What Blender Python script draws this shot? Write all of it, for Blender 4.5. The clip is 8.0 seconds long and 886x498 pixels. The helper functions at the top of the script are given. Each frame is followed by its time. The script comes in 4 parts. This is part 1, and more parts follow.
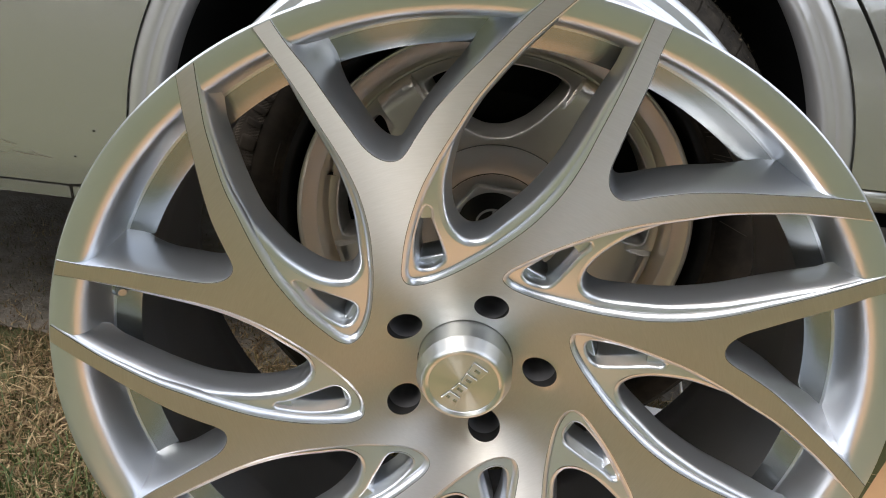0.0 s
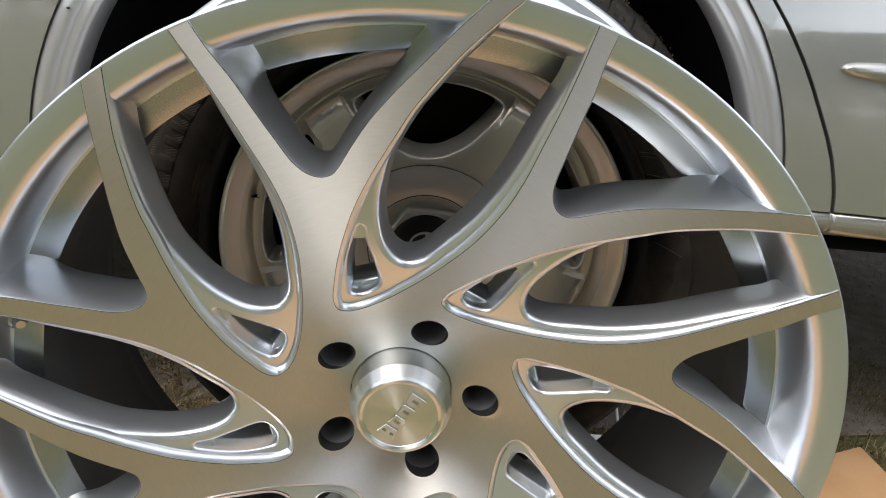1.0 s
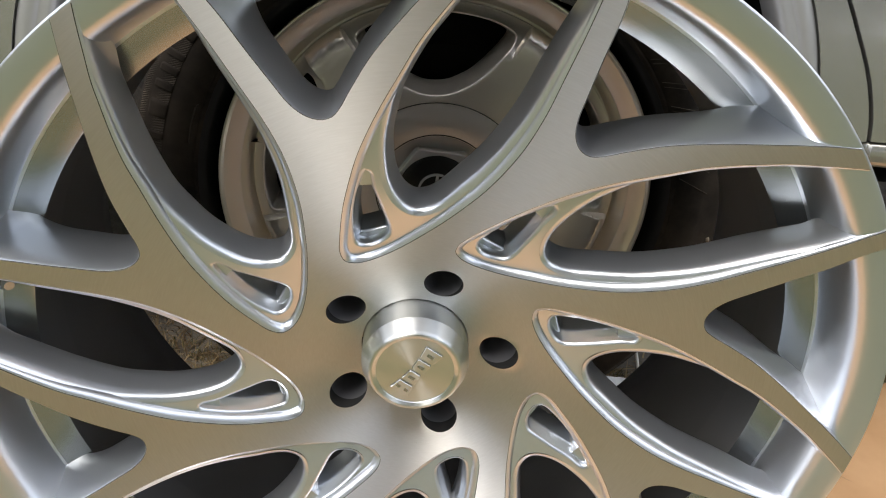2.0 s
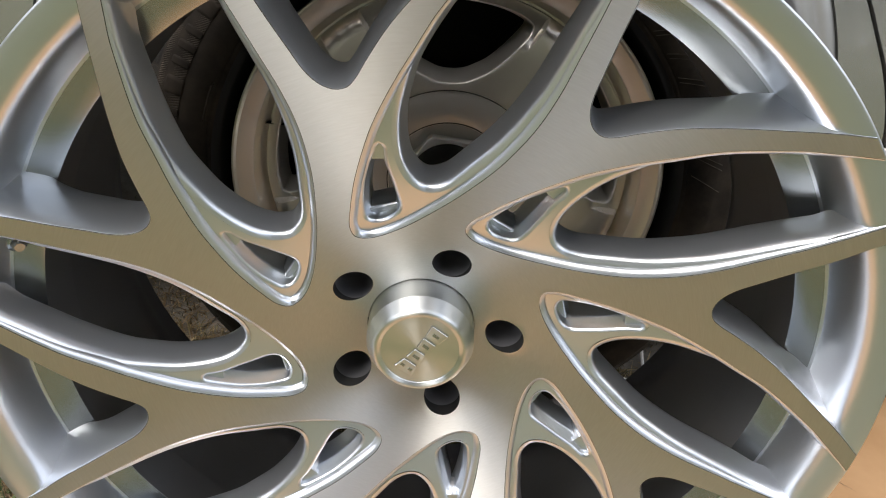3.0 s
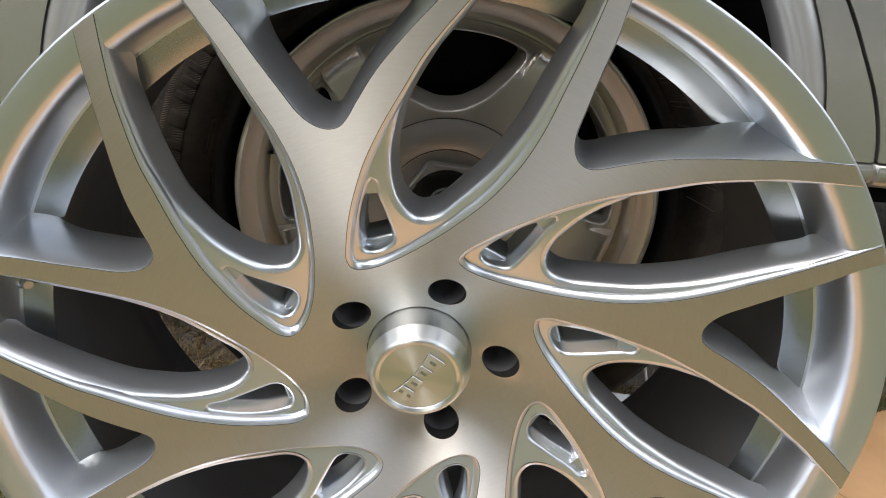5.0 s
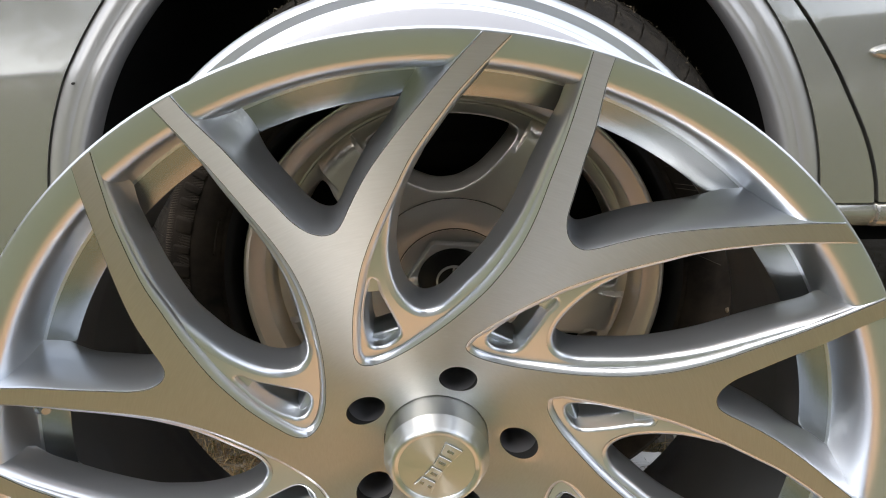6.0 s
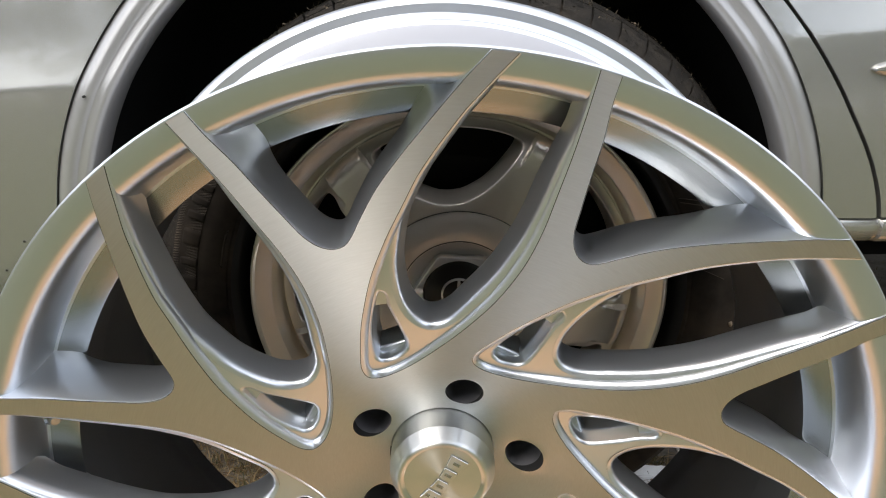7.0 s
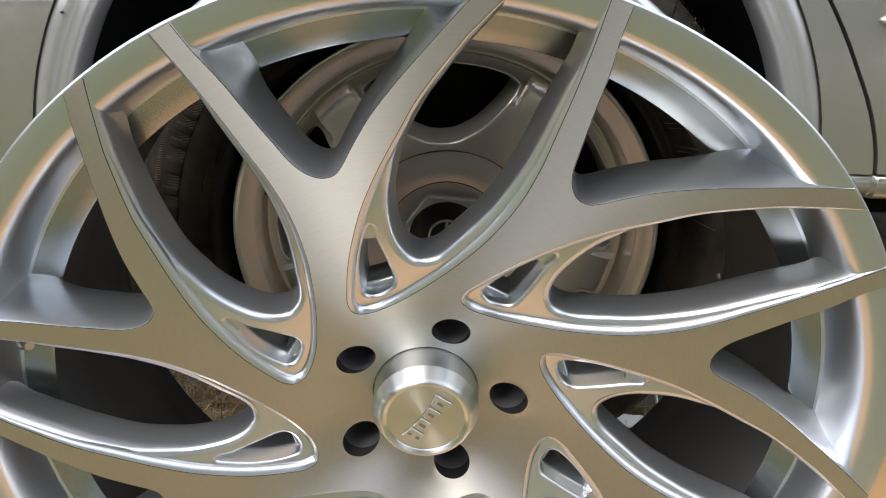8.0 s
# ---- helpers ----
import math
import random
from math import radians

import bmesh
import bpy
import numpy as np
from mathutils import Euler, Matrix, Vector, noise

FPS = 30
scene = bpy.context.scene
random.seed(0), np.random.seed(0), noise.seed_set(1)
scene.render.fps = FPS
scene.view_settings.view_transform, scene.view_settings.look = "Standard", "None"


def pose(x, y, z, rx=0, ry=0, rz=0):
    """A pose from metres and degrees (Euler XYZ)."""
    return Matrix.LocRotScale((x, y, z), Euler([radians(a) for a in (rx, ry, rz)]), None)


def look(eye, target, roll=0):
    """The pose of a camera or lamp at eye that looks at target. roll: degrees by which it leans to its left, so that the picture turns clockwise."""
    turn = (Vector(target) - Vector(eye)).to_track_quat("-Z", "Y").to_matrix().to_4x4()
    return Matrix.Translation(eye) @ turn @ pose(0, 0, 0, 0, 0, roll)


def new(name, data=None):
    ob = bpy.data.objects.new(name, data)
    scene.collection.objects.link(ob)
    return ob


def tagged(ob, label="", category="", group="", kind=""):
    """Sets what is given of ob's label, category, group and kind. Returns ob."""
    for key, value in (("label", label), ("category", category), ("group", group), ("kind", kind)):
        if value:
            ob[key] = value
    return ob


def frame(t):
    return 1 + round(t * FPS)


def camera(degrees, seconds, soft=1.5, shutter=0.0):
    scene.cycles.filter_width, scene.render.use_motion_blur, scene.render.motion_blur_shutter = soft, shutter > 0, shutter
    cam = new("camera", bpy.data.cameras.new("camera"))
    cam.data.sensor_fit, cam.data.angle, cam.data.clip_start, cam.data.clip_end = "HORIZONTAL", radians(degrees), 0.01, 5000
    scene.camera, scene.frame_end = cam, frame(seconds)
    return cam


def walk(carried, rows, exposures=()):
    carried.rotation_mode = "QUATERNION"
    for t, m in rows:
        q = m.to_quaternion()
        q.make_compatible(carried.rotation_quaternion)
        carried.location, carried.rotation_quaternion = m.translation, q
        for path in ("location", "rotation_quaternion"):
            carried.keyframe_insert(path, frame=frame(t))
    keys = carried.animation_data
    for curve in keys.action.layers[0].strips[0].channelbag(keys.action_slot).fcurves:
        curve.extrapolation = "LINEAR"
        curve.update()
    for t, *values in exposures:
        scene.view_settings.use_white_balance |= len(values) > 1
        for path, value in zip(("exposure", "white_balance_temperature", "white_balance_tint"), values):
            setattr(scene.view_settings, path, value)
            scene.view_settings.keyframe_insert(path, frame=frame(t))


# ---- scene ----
cam = camera(58.48, 8.0, soft=1.1)
ROWS = [
    (0, -0.0181, -0.5600, 0.7176, 63.13, -5.29, 3.76),
    (0.1, -0.0119, -0.5524, 0.7161, 63.96, -4.97, 2.99),
    (0.2, -0.0092, -0.5421, 0.7208, 64.66, -4.82, 2.09),
    (0.3, -0.0090, -0.5397, 0.7213, 65.88, -4.90, 1.42),
    (0.4, -0.0099, -0.5349, 0.7229, 66.35, -4.96, 0.98),
    (0.5, -0.0168, -0.5337, 0.7225, 66.60, -5.35, 0.44),
    (0.7, -0.0229, -0.5301, 0.7052, 66.70, -6.17, -0.52),
    (1, -0.0250, -0.5307, 0.6959, 65.83, -7.00, -1.44),
    (1.2, -0.0250, -0.5270, 0.6912, 64.84, -7.14, -1.95),
    (1.5, -0.0282, -0.5011, 0.6895, 64.08, -6.17, -2.27),
    (1.7, -0.0289, -0.4954, 0.6936, 62.97, -5.34, -1.99),
    (2, -0.0246, -0.4909, 0.6834, 61.33, -5.42, -1.38),
    (2.2, -0.0230, -0.4880, 0.6784, 59.89, -5.85, -0.76),
    (3.3, -0.0238, -0.5025, 0.6644, 62.21, -7.30, 0.36),
    (3.5, -0.0229, -0.5016, 0.6644, 62.27, -7.18, 0.58),
    (4, -0.0212, -0.5030, 0.6638, 62.62, -6.52, 0.84),
    (4.2, -0.0267, -0.5067, 0.6690, 62.44, -6.46, 0.82),
    (5.3, -0.0081, -0.5078, 0.6905, 62.83, -4.49, -0.19),
    (5.5, -0.0063, -0.5041, 0.6957, 63.64, -2.98, -0.66),
    (5.7, -0.0038, -0.5011, 0.6994, 65.04, -1.41, -0.73),
    (6, -0.0024, -0.5038, 0.7088, 66.78, -0.27, -0.62),
    (6.2, -0.0028, -0.5051, 0.7134, 67.52, 0.06, -0.46),
    (6.5, -0.0024, -0.5055, 0.7157, 67.79, 0.02, -0.38),
    (7, -0.0068, -0.5084, 0.7127, 67.59, -0.50, -0.43),
    (7.2, -0.0057, -0.5053, 0.7063, 67.54, -0.86, -0.46),
    (7.5, -0.0104, -0.4997, 0.7004, 66.62, -1.81, -0.73),
    (7.7, -0.0140, -0.4988, 0.7009, 65.81, -2.34, -0.94),
    (8, -0.0131, -0.4969, 0.6975, 63.92, -3.09, -0.72),
]
walk(cam, [(t, pose(x, y, z, rx, ry, rz)) for t, x, y, z, rx, ry, rz in ROWS])

# ---- world and sun ----
SUN_UP, SUN_TURN = 54.0, 218.0
world = bpy.data.worlds.new("sky")
scene.world = world
world.use_nodes = True
wn = world.node_tree
sky = wn.nodes.new("ShaderNodeTexSky")
sky.sky_type, sky.sun_disc = "NISHITA", False
sky.sun_elevation, sky.sun_rotation = radians(SUN_UP), radians(SUN_TURN)
sky.dust_density, sky.air_density = 3.0, 1.0
haze = wn.nodes.new("ShaderNodeMix")
haze.data_type = "RGBA"
cloud_at = wn.nodes.new("ShaderNodeTexCoord")
cloud = wn.nodes.new("ShaderNodeTexNoise")
cloud.inputs["Scale"].default_value, cloud.inputs["Detail"].default_value, cloud.inputs["Roughness"].default_value = 2.6, 7.0, 0.55
cover = wn.nodes.new("ShaderNodeMapRange")
cover.inputs["From Min"].default_value, cover.inputs["From Max"].default_value = 0.40, 0.62
cover.inputs["To Min"].default_value, cover.inputs["To Max"].default_value = 0.30, 0.85
wn.links.new(cloud_at.outputs["Generated"], cloud.inputs["Vector"])
wn.links.new(cloud.outputs["Fac"], cover.inputs["Value"])
wn.links.new(cover.outputs[0], haze.inputs[0])
haze.inputs[7].default_value = (9.2, 9.3, 9.6, 1)
wn.links.new(sky.outputs[0], haze.inputs[6])
wn.links.new(haze.outputs[2], wn.nodes["Background"].inputs[0])
wn.nodes["Background"].inputs[1].default_value = 0.134
sun_data = bpy.data.lights.new("sun", "SUN")
sun_data.energy, sun_data.angle, sun_data.color = 0.85, radians(38), (1.0, 0.955, 0.89)
sun = new("sun", sun_data)
a, e = radians(SUN_TURN), radians(SUN_UP)
sun.matrix_world = look((3 * math.sin(a) * math.cos(e), 3 * math.cos(a) * math.cos(e), 3 * math.sin(e)), (0, 0, 0))
scene.view_settings.exposure = 1.03


# ---- materials ----
def material(name, color, rough=0.5, metal=0.0, coat=0.0):
    m = bpy.data.materials.new(name)
    m.use_nodes = True
    b = m.node_tree.nodes["Principled BSDF"]
    b.inputs["Base Color"].default_value = (*color, 1)
    b.inputs["Roughness"].default_value = rough
    b.inputs["Metallic"].default_value = metal
    b.inputs["Coat Weight"].default_value = coat
    b.inputs["Coat Roughness"].default_value = 0.05
    return m


def node(m, kind, **inputs):
    n = m.node_tree.nodes.new(kind)
    for key, value in inputs.items():
        n.inputs[key.replace("_", " ")].default_value = value
    return n


def wire(m, a, b):
    m.node_tree.links.new(a, b)


def bsdf(m):
    return m.node_tree.nodes["Principled BSDF"]


def vary(m, scale, low, high, detail=4.0, stretch=None, target="Base Color"):
    """Mottles a colour (or a value) between low and high by noise of that scale in object space."""
    co = node(m, "ShaderNodeTexCoord")
    tex = node(m, "ShaderNodeTexNoise", Scale=scale, Detail=detail, Roughness=0.6)
    src = co.outputs["Object"]
    if stretch:
        mp = node(m, "ShaderNodeMapping")
        mp.inputs["Scale"].default_value = stretch
        wire(m, src, mp.inputs[0])
        src = mp.outputs[0]
    wire(m, src, tex.inputs["Vector"])
    ramp = node(m, "ShaderNodeValToRGB")
    ramp.color_ramp.elements[0].position, ramp.color_ramp.elements[1].position = 0.3, 0.7
    lo, hi = [(v, v, v) if isinstance(v, float) else v for v in (low, high)]
    ramp.color_ramp.elements[0].color, ramp.color_ramp.elements[1].color = (*lo, 1), (*hi, 1)
    wire(m, tex.outputs["Fac"], ramp.inputs[0])
    wire(m, ramp.outputs[0], bsdf(m).inputs[target])
    return tex


def bump(m, scale, strength, distance=0.001, detail=3.0, stretch=None):
    co = node(m, "ShaderNodeTexCoord")
    tex = node(m, "ShaderNodeTexNoise", Scale=scale, Detail=detail)
    src = co.outputs["Object"]
    if stretch:
        mp = node(m, "ShaderNodeMapping")
        mp.inputs["Scale"].default_value = stretch
        wire(m, src, mp.inputs[0])
        src = mp.outputs[0]
    wire(m, src, tex.inputs["Vector"])
    bp = node(m, "ShaderNodeBump", Strength=strength, Distance=distance)
    wire(m, tex.outputs["Fac"], bp.inputs["Height"])
    wire(m, bp.outputs[0], bsdf(m).inputs["Normal"])


HUB = Vector((0.0, 0.0, 0.325))      # middle of the loose wheel's mounting face


def lathe_metal(name, color, rough, aniso, fine, relief=0.16, spread=1.0):
    """Aluminium turned on a lathe about the wheel's axle: fine rings, so that gloss spreads along the radius."""
    m = material(name, color, rough, 1.0)
    geo = node(m, "ShaderNodeNewGeometry")
    off = node(m, "ShaderNodeVectorMath")
    off.operation = "SUBTRACT"
    off.inputs[1].default_value = HUB
    wire(m, geo.outputs["Position"], off.inputs[0])
    flat = node(m, "ShaderNodeVectorMath")
    flat.operation = "MULTIPLY"
    flat.inputs[1].default_value = (1, 0, 1)
    wire(m, off.outputs[0], flat.inputs[0])
    length = node(m, "ShaderNodeVectorMath")
    length.operation = "LENGTH"
    wire(m, flat.outputs[0], length.inputs[0])
    unit = node(m, "ShaderNodeVectorMath")
    unit.operation = "NORMALIZE"
    wire(m, flat.outputs[0], unit.inputs[0])
    around = node(m, "ShaderNodeVectorMath")
    around.operation = "CROSS_PRODUCT"
    around.inputs[1].default_value = (0, 1, 0)
    wire(m, unit.outputs[0], around.inputs[0])
    across = node(m, "ShaderNodeVectorMath")
    across.operation = "CROSS_PRODUCT"
    wire(m, geo.outputs["Normal"], across.inputs[0])
    wire(m, around.outputs[0], across.inputs[1])
    wire(m, across.outputs[0], bsdf(m).inputs["Tangent"])
    bsdf(m).inputs["Anisotropic"].default_value = aniso
    split = node(m, "ShaderNodeSeparateXYZ")
    wire(m, unit.outputs[0], split.inputs[0])
    turn = node(m, "ShaderNodeMath")
    turn.operation = "ARCTAN2"
    wire(m, split.outputs["Z"], turn.inputs[0])
    wire(m, split.outputs["X"], turn.inputs[1])
    grain = node(m, "ShaderNodeCombineXYZ")
    wide = node(m, "ShaderNodeMath")
    wide.operation = "MULTIPLY"
    wide.inputs[1].default_value = fine
    wire(m, length.outputs["Value"], wide.inputs[0])
    wire(m, wide.outputs[0], grain.inputs["X"])
    slow = node(m, "ShaderNodeMath")
    slow.operation = "MULTIPLY"
    slow.inputs[1].default_value = 13.0
    wire(m, turn.outputs[0], slow.inputs[0])
    wire(m, slow.outputs[0], grain.inputs["Y"])
    rings = node(m, "ShaderNodeTexNoise", Scale=1.0, Detail=4.0, Roughness=0.7)
    wire(m, grain.outputs[0], rings.inputs["Vector"])
    ramp = node(m, "ShaderNodeMapRange")
    ramp.inputs["To Min"].default_value, ramp.inputs["To Max"].default_value = rough * (1 - 0.3 * spread), rough * (1 + 0.25 * spread)
    wire(m, rings.outputs["Fac"], ramp.inputs["Value"])
    wire(m, ramp.outputs[0], bsdf(m).inputs["Roughness"])
    tone = node(m, "ShaderNodeMix")
    tone.data_type = "RGBA"
    tone.inputs[6].default_value, tone.inputs[7].default_value = (*[c * (1 - 0.12 * spread) for c in color], 1), (*[min(c * (1 + 0.09 * spread), 0.96) for c in color], 1)
    wire(m, rings.outputs["Fac"], tone.inputs[0])
    wire(m, tone.outputs[2], bsdf(m).inputs["Base Color"])
    if relief:
        bp = node(m, "ShaderNodeBump", Strength=relief, Distance=0.0004)
        wire(m, rings.outputs["Fac"], bp.inputs["Height"])
        wire(m, bp.outputs[0], bsdf(m).inputs["Normal"])
    return m


MACHINED = lathe_metal("machined_aluminium", (0.91, 0.91, 0.89), 0.60, 1.0, 900.0, 0.07)
CAP_METAL = lathe_metal("turned_cap_aluminium", (0.80, 0.82, 0.82), 0.30, 1.0, 1500.0, 0.0, 0.35)
SILVER = material("silver_wheel_paint", (0.725, 0.755, 0.80), 0.30, 0.9, 0.0)
BARREL_PAINT = material("matt_silver_barrel_paint", (0.50, 0.505, 0.535), 0.45, 0.15)
# Silver paint darkened here to carry the shade inside the barrel.
INNER_SHADE = material("shaded_inner_barrel_silver", (0.17, 0.17, 0.175), 0.42, 0.4)
SATIN = material("satin_silver_paint", (0.42, 0.44, 0.45), 0.26, 0.95)
BACK_PAINT = material("silver_back_paint", (0.62, 0.62, 0.63), 0.45, 0.4)
# The raised mark's sides are darker than its top.
MARK_EDGE = material("dark_mark_side_metal", (0.16, 0.16, 0.16), 0.4, 0.9)
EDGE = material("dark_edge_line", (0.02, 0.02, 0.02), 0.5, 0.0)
LUG_BORE = material("bare_bore", (0.30, 0.30, 0.32), 0.4, 0.7)
BODY = material("champagne_car_paint", (0.45, 0.45, 0.42), 0.24, 0.72, 1.0)
TRIM = material("silver_trim_paint", (0.44, 0.44, 0.435), 0.3, 0.5, 0.6)
SCUFF = material("paint_scuff", (0.17, 0.145, 0.10), 0.7)
RUBBER = material("tyre_rubber", (0.016, 0.0145, 0.013), 0.85)
vary(RUBBER, 22.0, (0.014, 0.0125, 0.011), (0.062, 0.049, 0.037), 6.0)
# Paler than the sidewall, so the low ridges stand out.
RIDGE_RUBBER = material("pale_raised_rubber", (0.075, 0.062, 0.050), 0.9)
vary(RIDGE_RUBBER, 35.0, (0.040, 0.033, 0.026), (0.150, 0.122, 0.095), 5.0)
BEAD = material("clean_black_rubber", (0.010, 0.010, 0.010), 0.42)
TREAD_RUBBER = material("dark_tread_rubber", (0.018, 0.016, 0.014), 0.9)
vary(TREAD_RUBBER, 60.0, (0.008, 0.0075, 0.007), (0.036, 0.030, 0.023), 6.0)
bump(TREAD_RUBBER, 220.0, 0.8, 0.002)
bsdf(RUBBER).inputs["Specular IOR Level"].default_value = 0.25
CAR_RIM = material("dusty_silver_rim_paint", (0.96, 0.91, 0.83), 0.28, 0.72)
HUB_COVER = material("grey_hub_cover_paint", (0.80, 0.78, 0.74), 0.26, 0.4)
CHROME = material("dusty_chrome", (0.92, 0.92, 0.90), 0.18, 0.6)
BLACK = material("liner_and_recess_black", (0.008, 0.008, 0.008), 0.9)
CARD = material("brown_cardboard", (0.60, 0.355, 0.175), 0.85)
vary(CARD, 7.0, (0.56, 0.325, 0.155), (0.66, 0.40, 0.205), 5.0)
GROUND = material("dry_lawn_soil", (0.16, 0.14, 0.075), 0.95)
vary(GROUND, 9.0, (0.098, 0.105, 0.046), (0.168, 0.173, 0.080), 6.0)
bump(GROUND, 90.0, 0.6, 0.004)
BLACK_GLOSS = material("dark_plastic", (0.02, 0.02, 0.02), 0.25)


def blades(name, first, second, third):
    m = material(name, first, 0.6)
    geo = node(m, "ShaderNodeNewGeometry")
    ramp = node(m, "ShaderNodeValToRGB")
    ramp.color_ramp.elements[0].color, ramp.color_ramp.elements[1].color = (*first, 1), (*third, 1)
    mid = ramp.color_ramp.elements.new(0.55)
    mid.color = (*second, 1)
    wire(m, geo.outputs["Random Per Island"], ramp.inputs[0])
    wire(m, ramp.outputs[0], bsdf(m).inputs["Base Color"])
    return m


GRASS = blades("lawn_blades", (0.078, 0.102, 0.034), (0.150, 0.158, 0.060), (0.33, 0.29, 0.14))
GREEN_LAWN = blades("green_lawn_blades", (0.045, 0.075, 0.018), (0.085, 0.125, 0.035), (0.20, 0.20, 0.08))
BARK = material("bark", (0.12, 0.09, 0.06), 0.9)
DRY_LAWN = blades("dry_lawn_blades", (0.06, 0.075, 0.024), (0.15, 0.13, 0.052), (0.38, 0.28, 0.14))
LEAVES = blades("tree_leaves", (0.04, 0.06, 0.02), (0.07, 0.10, 0.03), (0.12, 0.14, 0.05))
PAPER = material("white_plastic", (0.86, 0.86, 0.84), 0.5)
DRY = material("dead_grass", (0.13, 0.105, 0.07), 0.9)
vary(DRY, 140.0, (0.022, 0.018, 0.014), (0.23, 0.185, 0.125), 2.0)
PEBBLE = material("tan_stone", (0.30, 0.24, 0.16), 0.85)
vary(PEBBLE, 600.0, (0.22, 0.17, 0.11), (0.38, 0.31, 0.22))
DIRT = material("bare_soil", (0.17, 0.145, 0.11), 0.95)
vary(DIRT, 30.0, (0.20, 0.175, 0.145), (0.36, 0.32, 0.275), 8.0)
bump(DIRT, 220.0, 0.7, 0.003)
STRAW = blades("dry_clippings", (0.12, 0.075, 0.038), (0.29, 0.20, 0.10), (0.60, 0.46, 0.27))


# ---- building helpers ----
def link_mesh(name, verts, faces, mats, slots=None, smooth=True):
    me = bpy.data.meshes.new(name)
    me.from_pydata([tuple(v) for v in verts], [], faces)
    for m in mats if isinstance(mats, (list, tuple)) else [mats]:
        me.materials.append(m)
    if slots:
        me.polygons.foreach_set("material_index", slots)
    me.polygons.foreach_set("use_smooth", [smooth] * len(faces))
    me.validate()
    me.update()
    return me


def part(name, me, parent, label="", at=None):
    ob = new(name, me)
    ob.parent = parent
    if at is not None:
        ob.matrix_basis = at
    return tagged(ob, label)


def empty(name, at, label, category, group=""):
    ob = new(name)
    ob.matrix_basis = Matrix.Translation(at)
    ob.empty_display_size = 0.05
    return tagged(ob, label, category, group)


def curve(points, step=None, closed=False, sub=10):
    """A smooth line through the points (numpy, n x 2), cut into equal steps."""
    p = np.array(points, float)
    n = len(p)
    out = []
    for i in range(n if closed else n - 1):
        a, b = p[i], p[(i + 1) % n]
        z = p[i - 1] if closed or i > 0 else 2 * a - b
        c = p[(i + 2) % n] if closed or i + 2 < n else 2 * b - a
        # centripetal tangents keep the line from overshooting
        da, db, dc = [max(np.linalg.norm(v), 1e-6) ** 0.5 for v in (a - z, b - a, c - b)]
        m1 = ((a - z) / da - (b - z) / (da + db) + (b - a) / db) * db
        m2 = ((b - a) / db - (c - a) / (db + dc) + (c - b) / dc) * db
        for s in np.linspace(0, 1, sub, endpoint=False):
            out.append((2 * s**3 - 3 * s**2 + 1) * a + (s**3 - 2 * s**2 + s) * m1 + (3 * s**2 - 2 * s**3) * b + (s**3 - s**2) * m2)
    out.append(p[0] if closed else p[-1])
    out = np.array(out)
    if step:
        d = np.concatenate([[0], np.cumsum(np.linalg.norm(np.diff(out, axis=0), axis=1))])
        s = np.linspace(0, d[-1], max(3, int(round(d[-1] / step)) + 1))
        out = np.stack([np.interp(s, d, out[:, 0]), np.interp(s, d, out[:, 1])], 1)
    return out[:-1] if closed else out


def inside(poly, pts):
    """Which of the points lie in the polygon."""
    poly, pts = np.asarray(poly), np.asarray(pts)
    ok = np.zeros(len(pts), bool)
    a, b = poly, np.roll(poly, -1, axis=0)
    for (x0, y0), (x1, y1) in zip(a, b):
        if y0 == y1:
            continue
        cross = ((y0 > pts[:, 1]) != (y1 > pts[:, 1])) & (pts[:, 0] < (x1 - x0) * (pts[:, 1] - y0) / (y1 - y0) + x0)
        ok ^= cross
    return ok


def gap_to(poly, pts):
    """The distance of each point to the polygon's nearest corner."""
    d = np.full(len(pts), 9.0)
    for q in poly:
        d = np.minimum(d, np.hypot(pts[:, 0] - q[0], pts[:, 1] - q[1]))
    return d


def sheet(outer, holes=(), step=0.007, clear=0.6, extra=None):
    """A flat triangulated sheet within a polygon, less its holes: 2D corners and triangles."""
    from mathutils.geometry import delaunay_2d_cdt
    outer = np.asarray(outer)
    lo, hi = outer.min(0), outer.max(0)
    xs, ys = np.arange(lo[0], hi[0], step), np.arange(lo[1], hi[1], step * 0.866)
    g = np.array([(x + (0.5 * step if j % 2 else 0), y) for j, y in enumerate(ys) for x in xs])
    if extra is not None:
        g = np.concatenate([g, extra])
    keep = inside(outer, g) & (gap_to(outer, g) > clear * step * (0.3 if extra is not None else 1.0))
    for h in holes:
        keep &= ~inside(h, g) & (gap_to(h, g) > clear * step)
    g = g[keep]
    vs, es = [], []
    for loop in (outer, *holes):
        n0 = len(vs)
        vs += [Vector((float(x), float(y))) for x, y in loop]
        es += [(n0 + i, n0 + (i + 1) % len(loop)) for i in range(len(loop))]
    vs += [Vector((float(x), float(y))) for x, y in g]
    v, _, f, *_ = delaunay_2d_cdt(vs, es, [], 0, 1e-7)
    v = np.array([(q.x, q.y) for q in v])
    f = np.array([list(t) for t in f])
    mid = v[f].mean(1)
    ok = inside(outer, mid)
    for h in holes:
        ok &= ~inside(h, mid)
    f = f[ok]
    used = np.unique(f)
    back = np.full(len(v), -1)
    back[used] = np.arange(len(used))
    return v[used], back[f]


def normals_2d(line, closed):
    """Unit normals to the left of a 2D line."""
    if closed:
        t = np.roll(line, -1, 0) - np.roll(line, 1, 0)
    else:
        t = np.gradient(line, axis=0)
    t /= np.linalg.norm(t, axis=1)[:, None] + 1e-12
    return np.stack([-t[:, 1], t[:, 0]], 1)


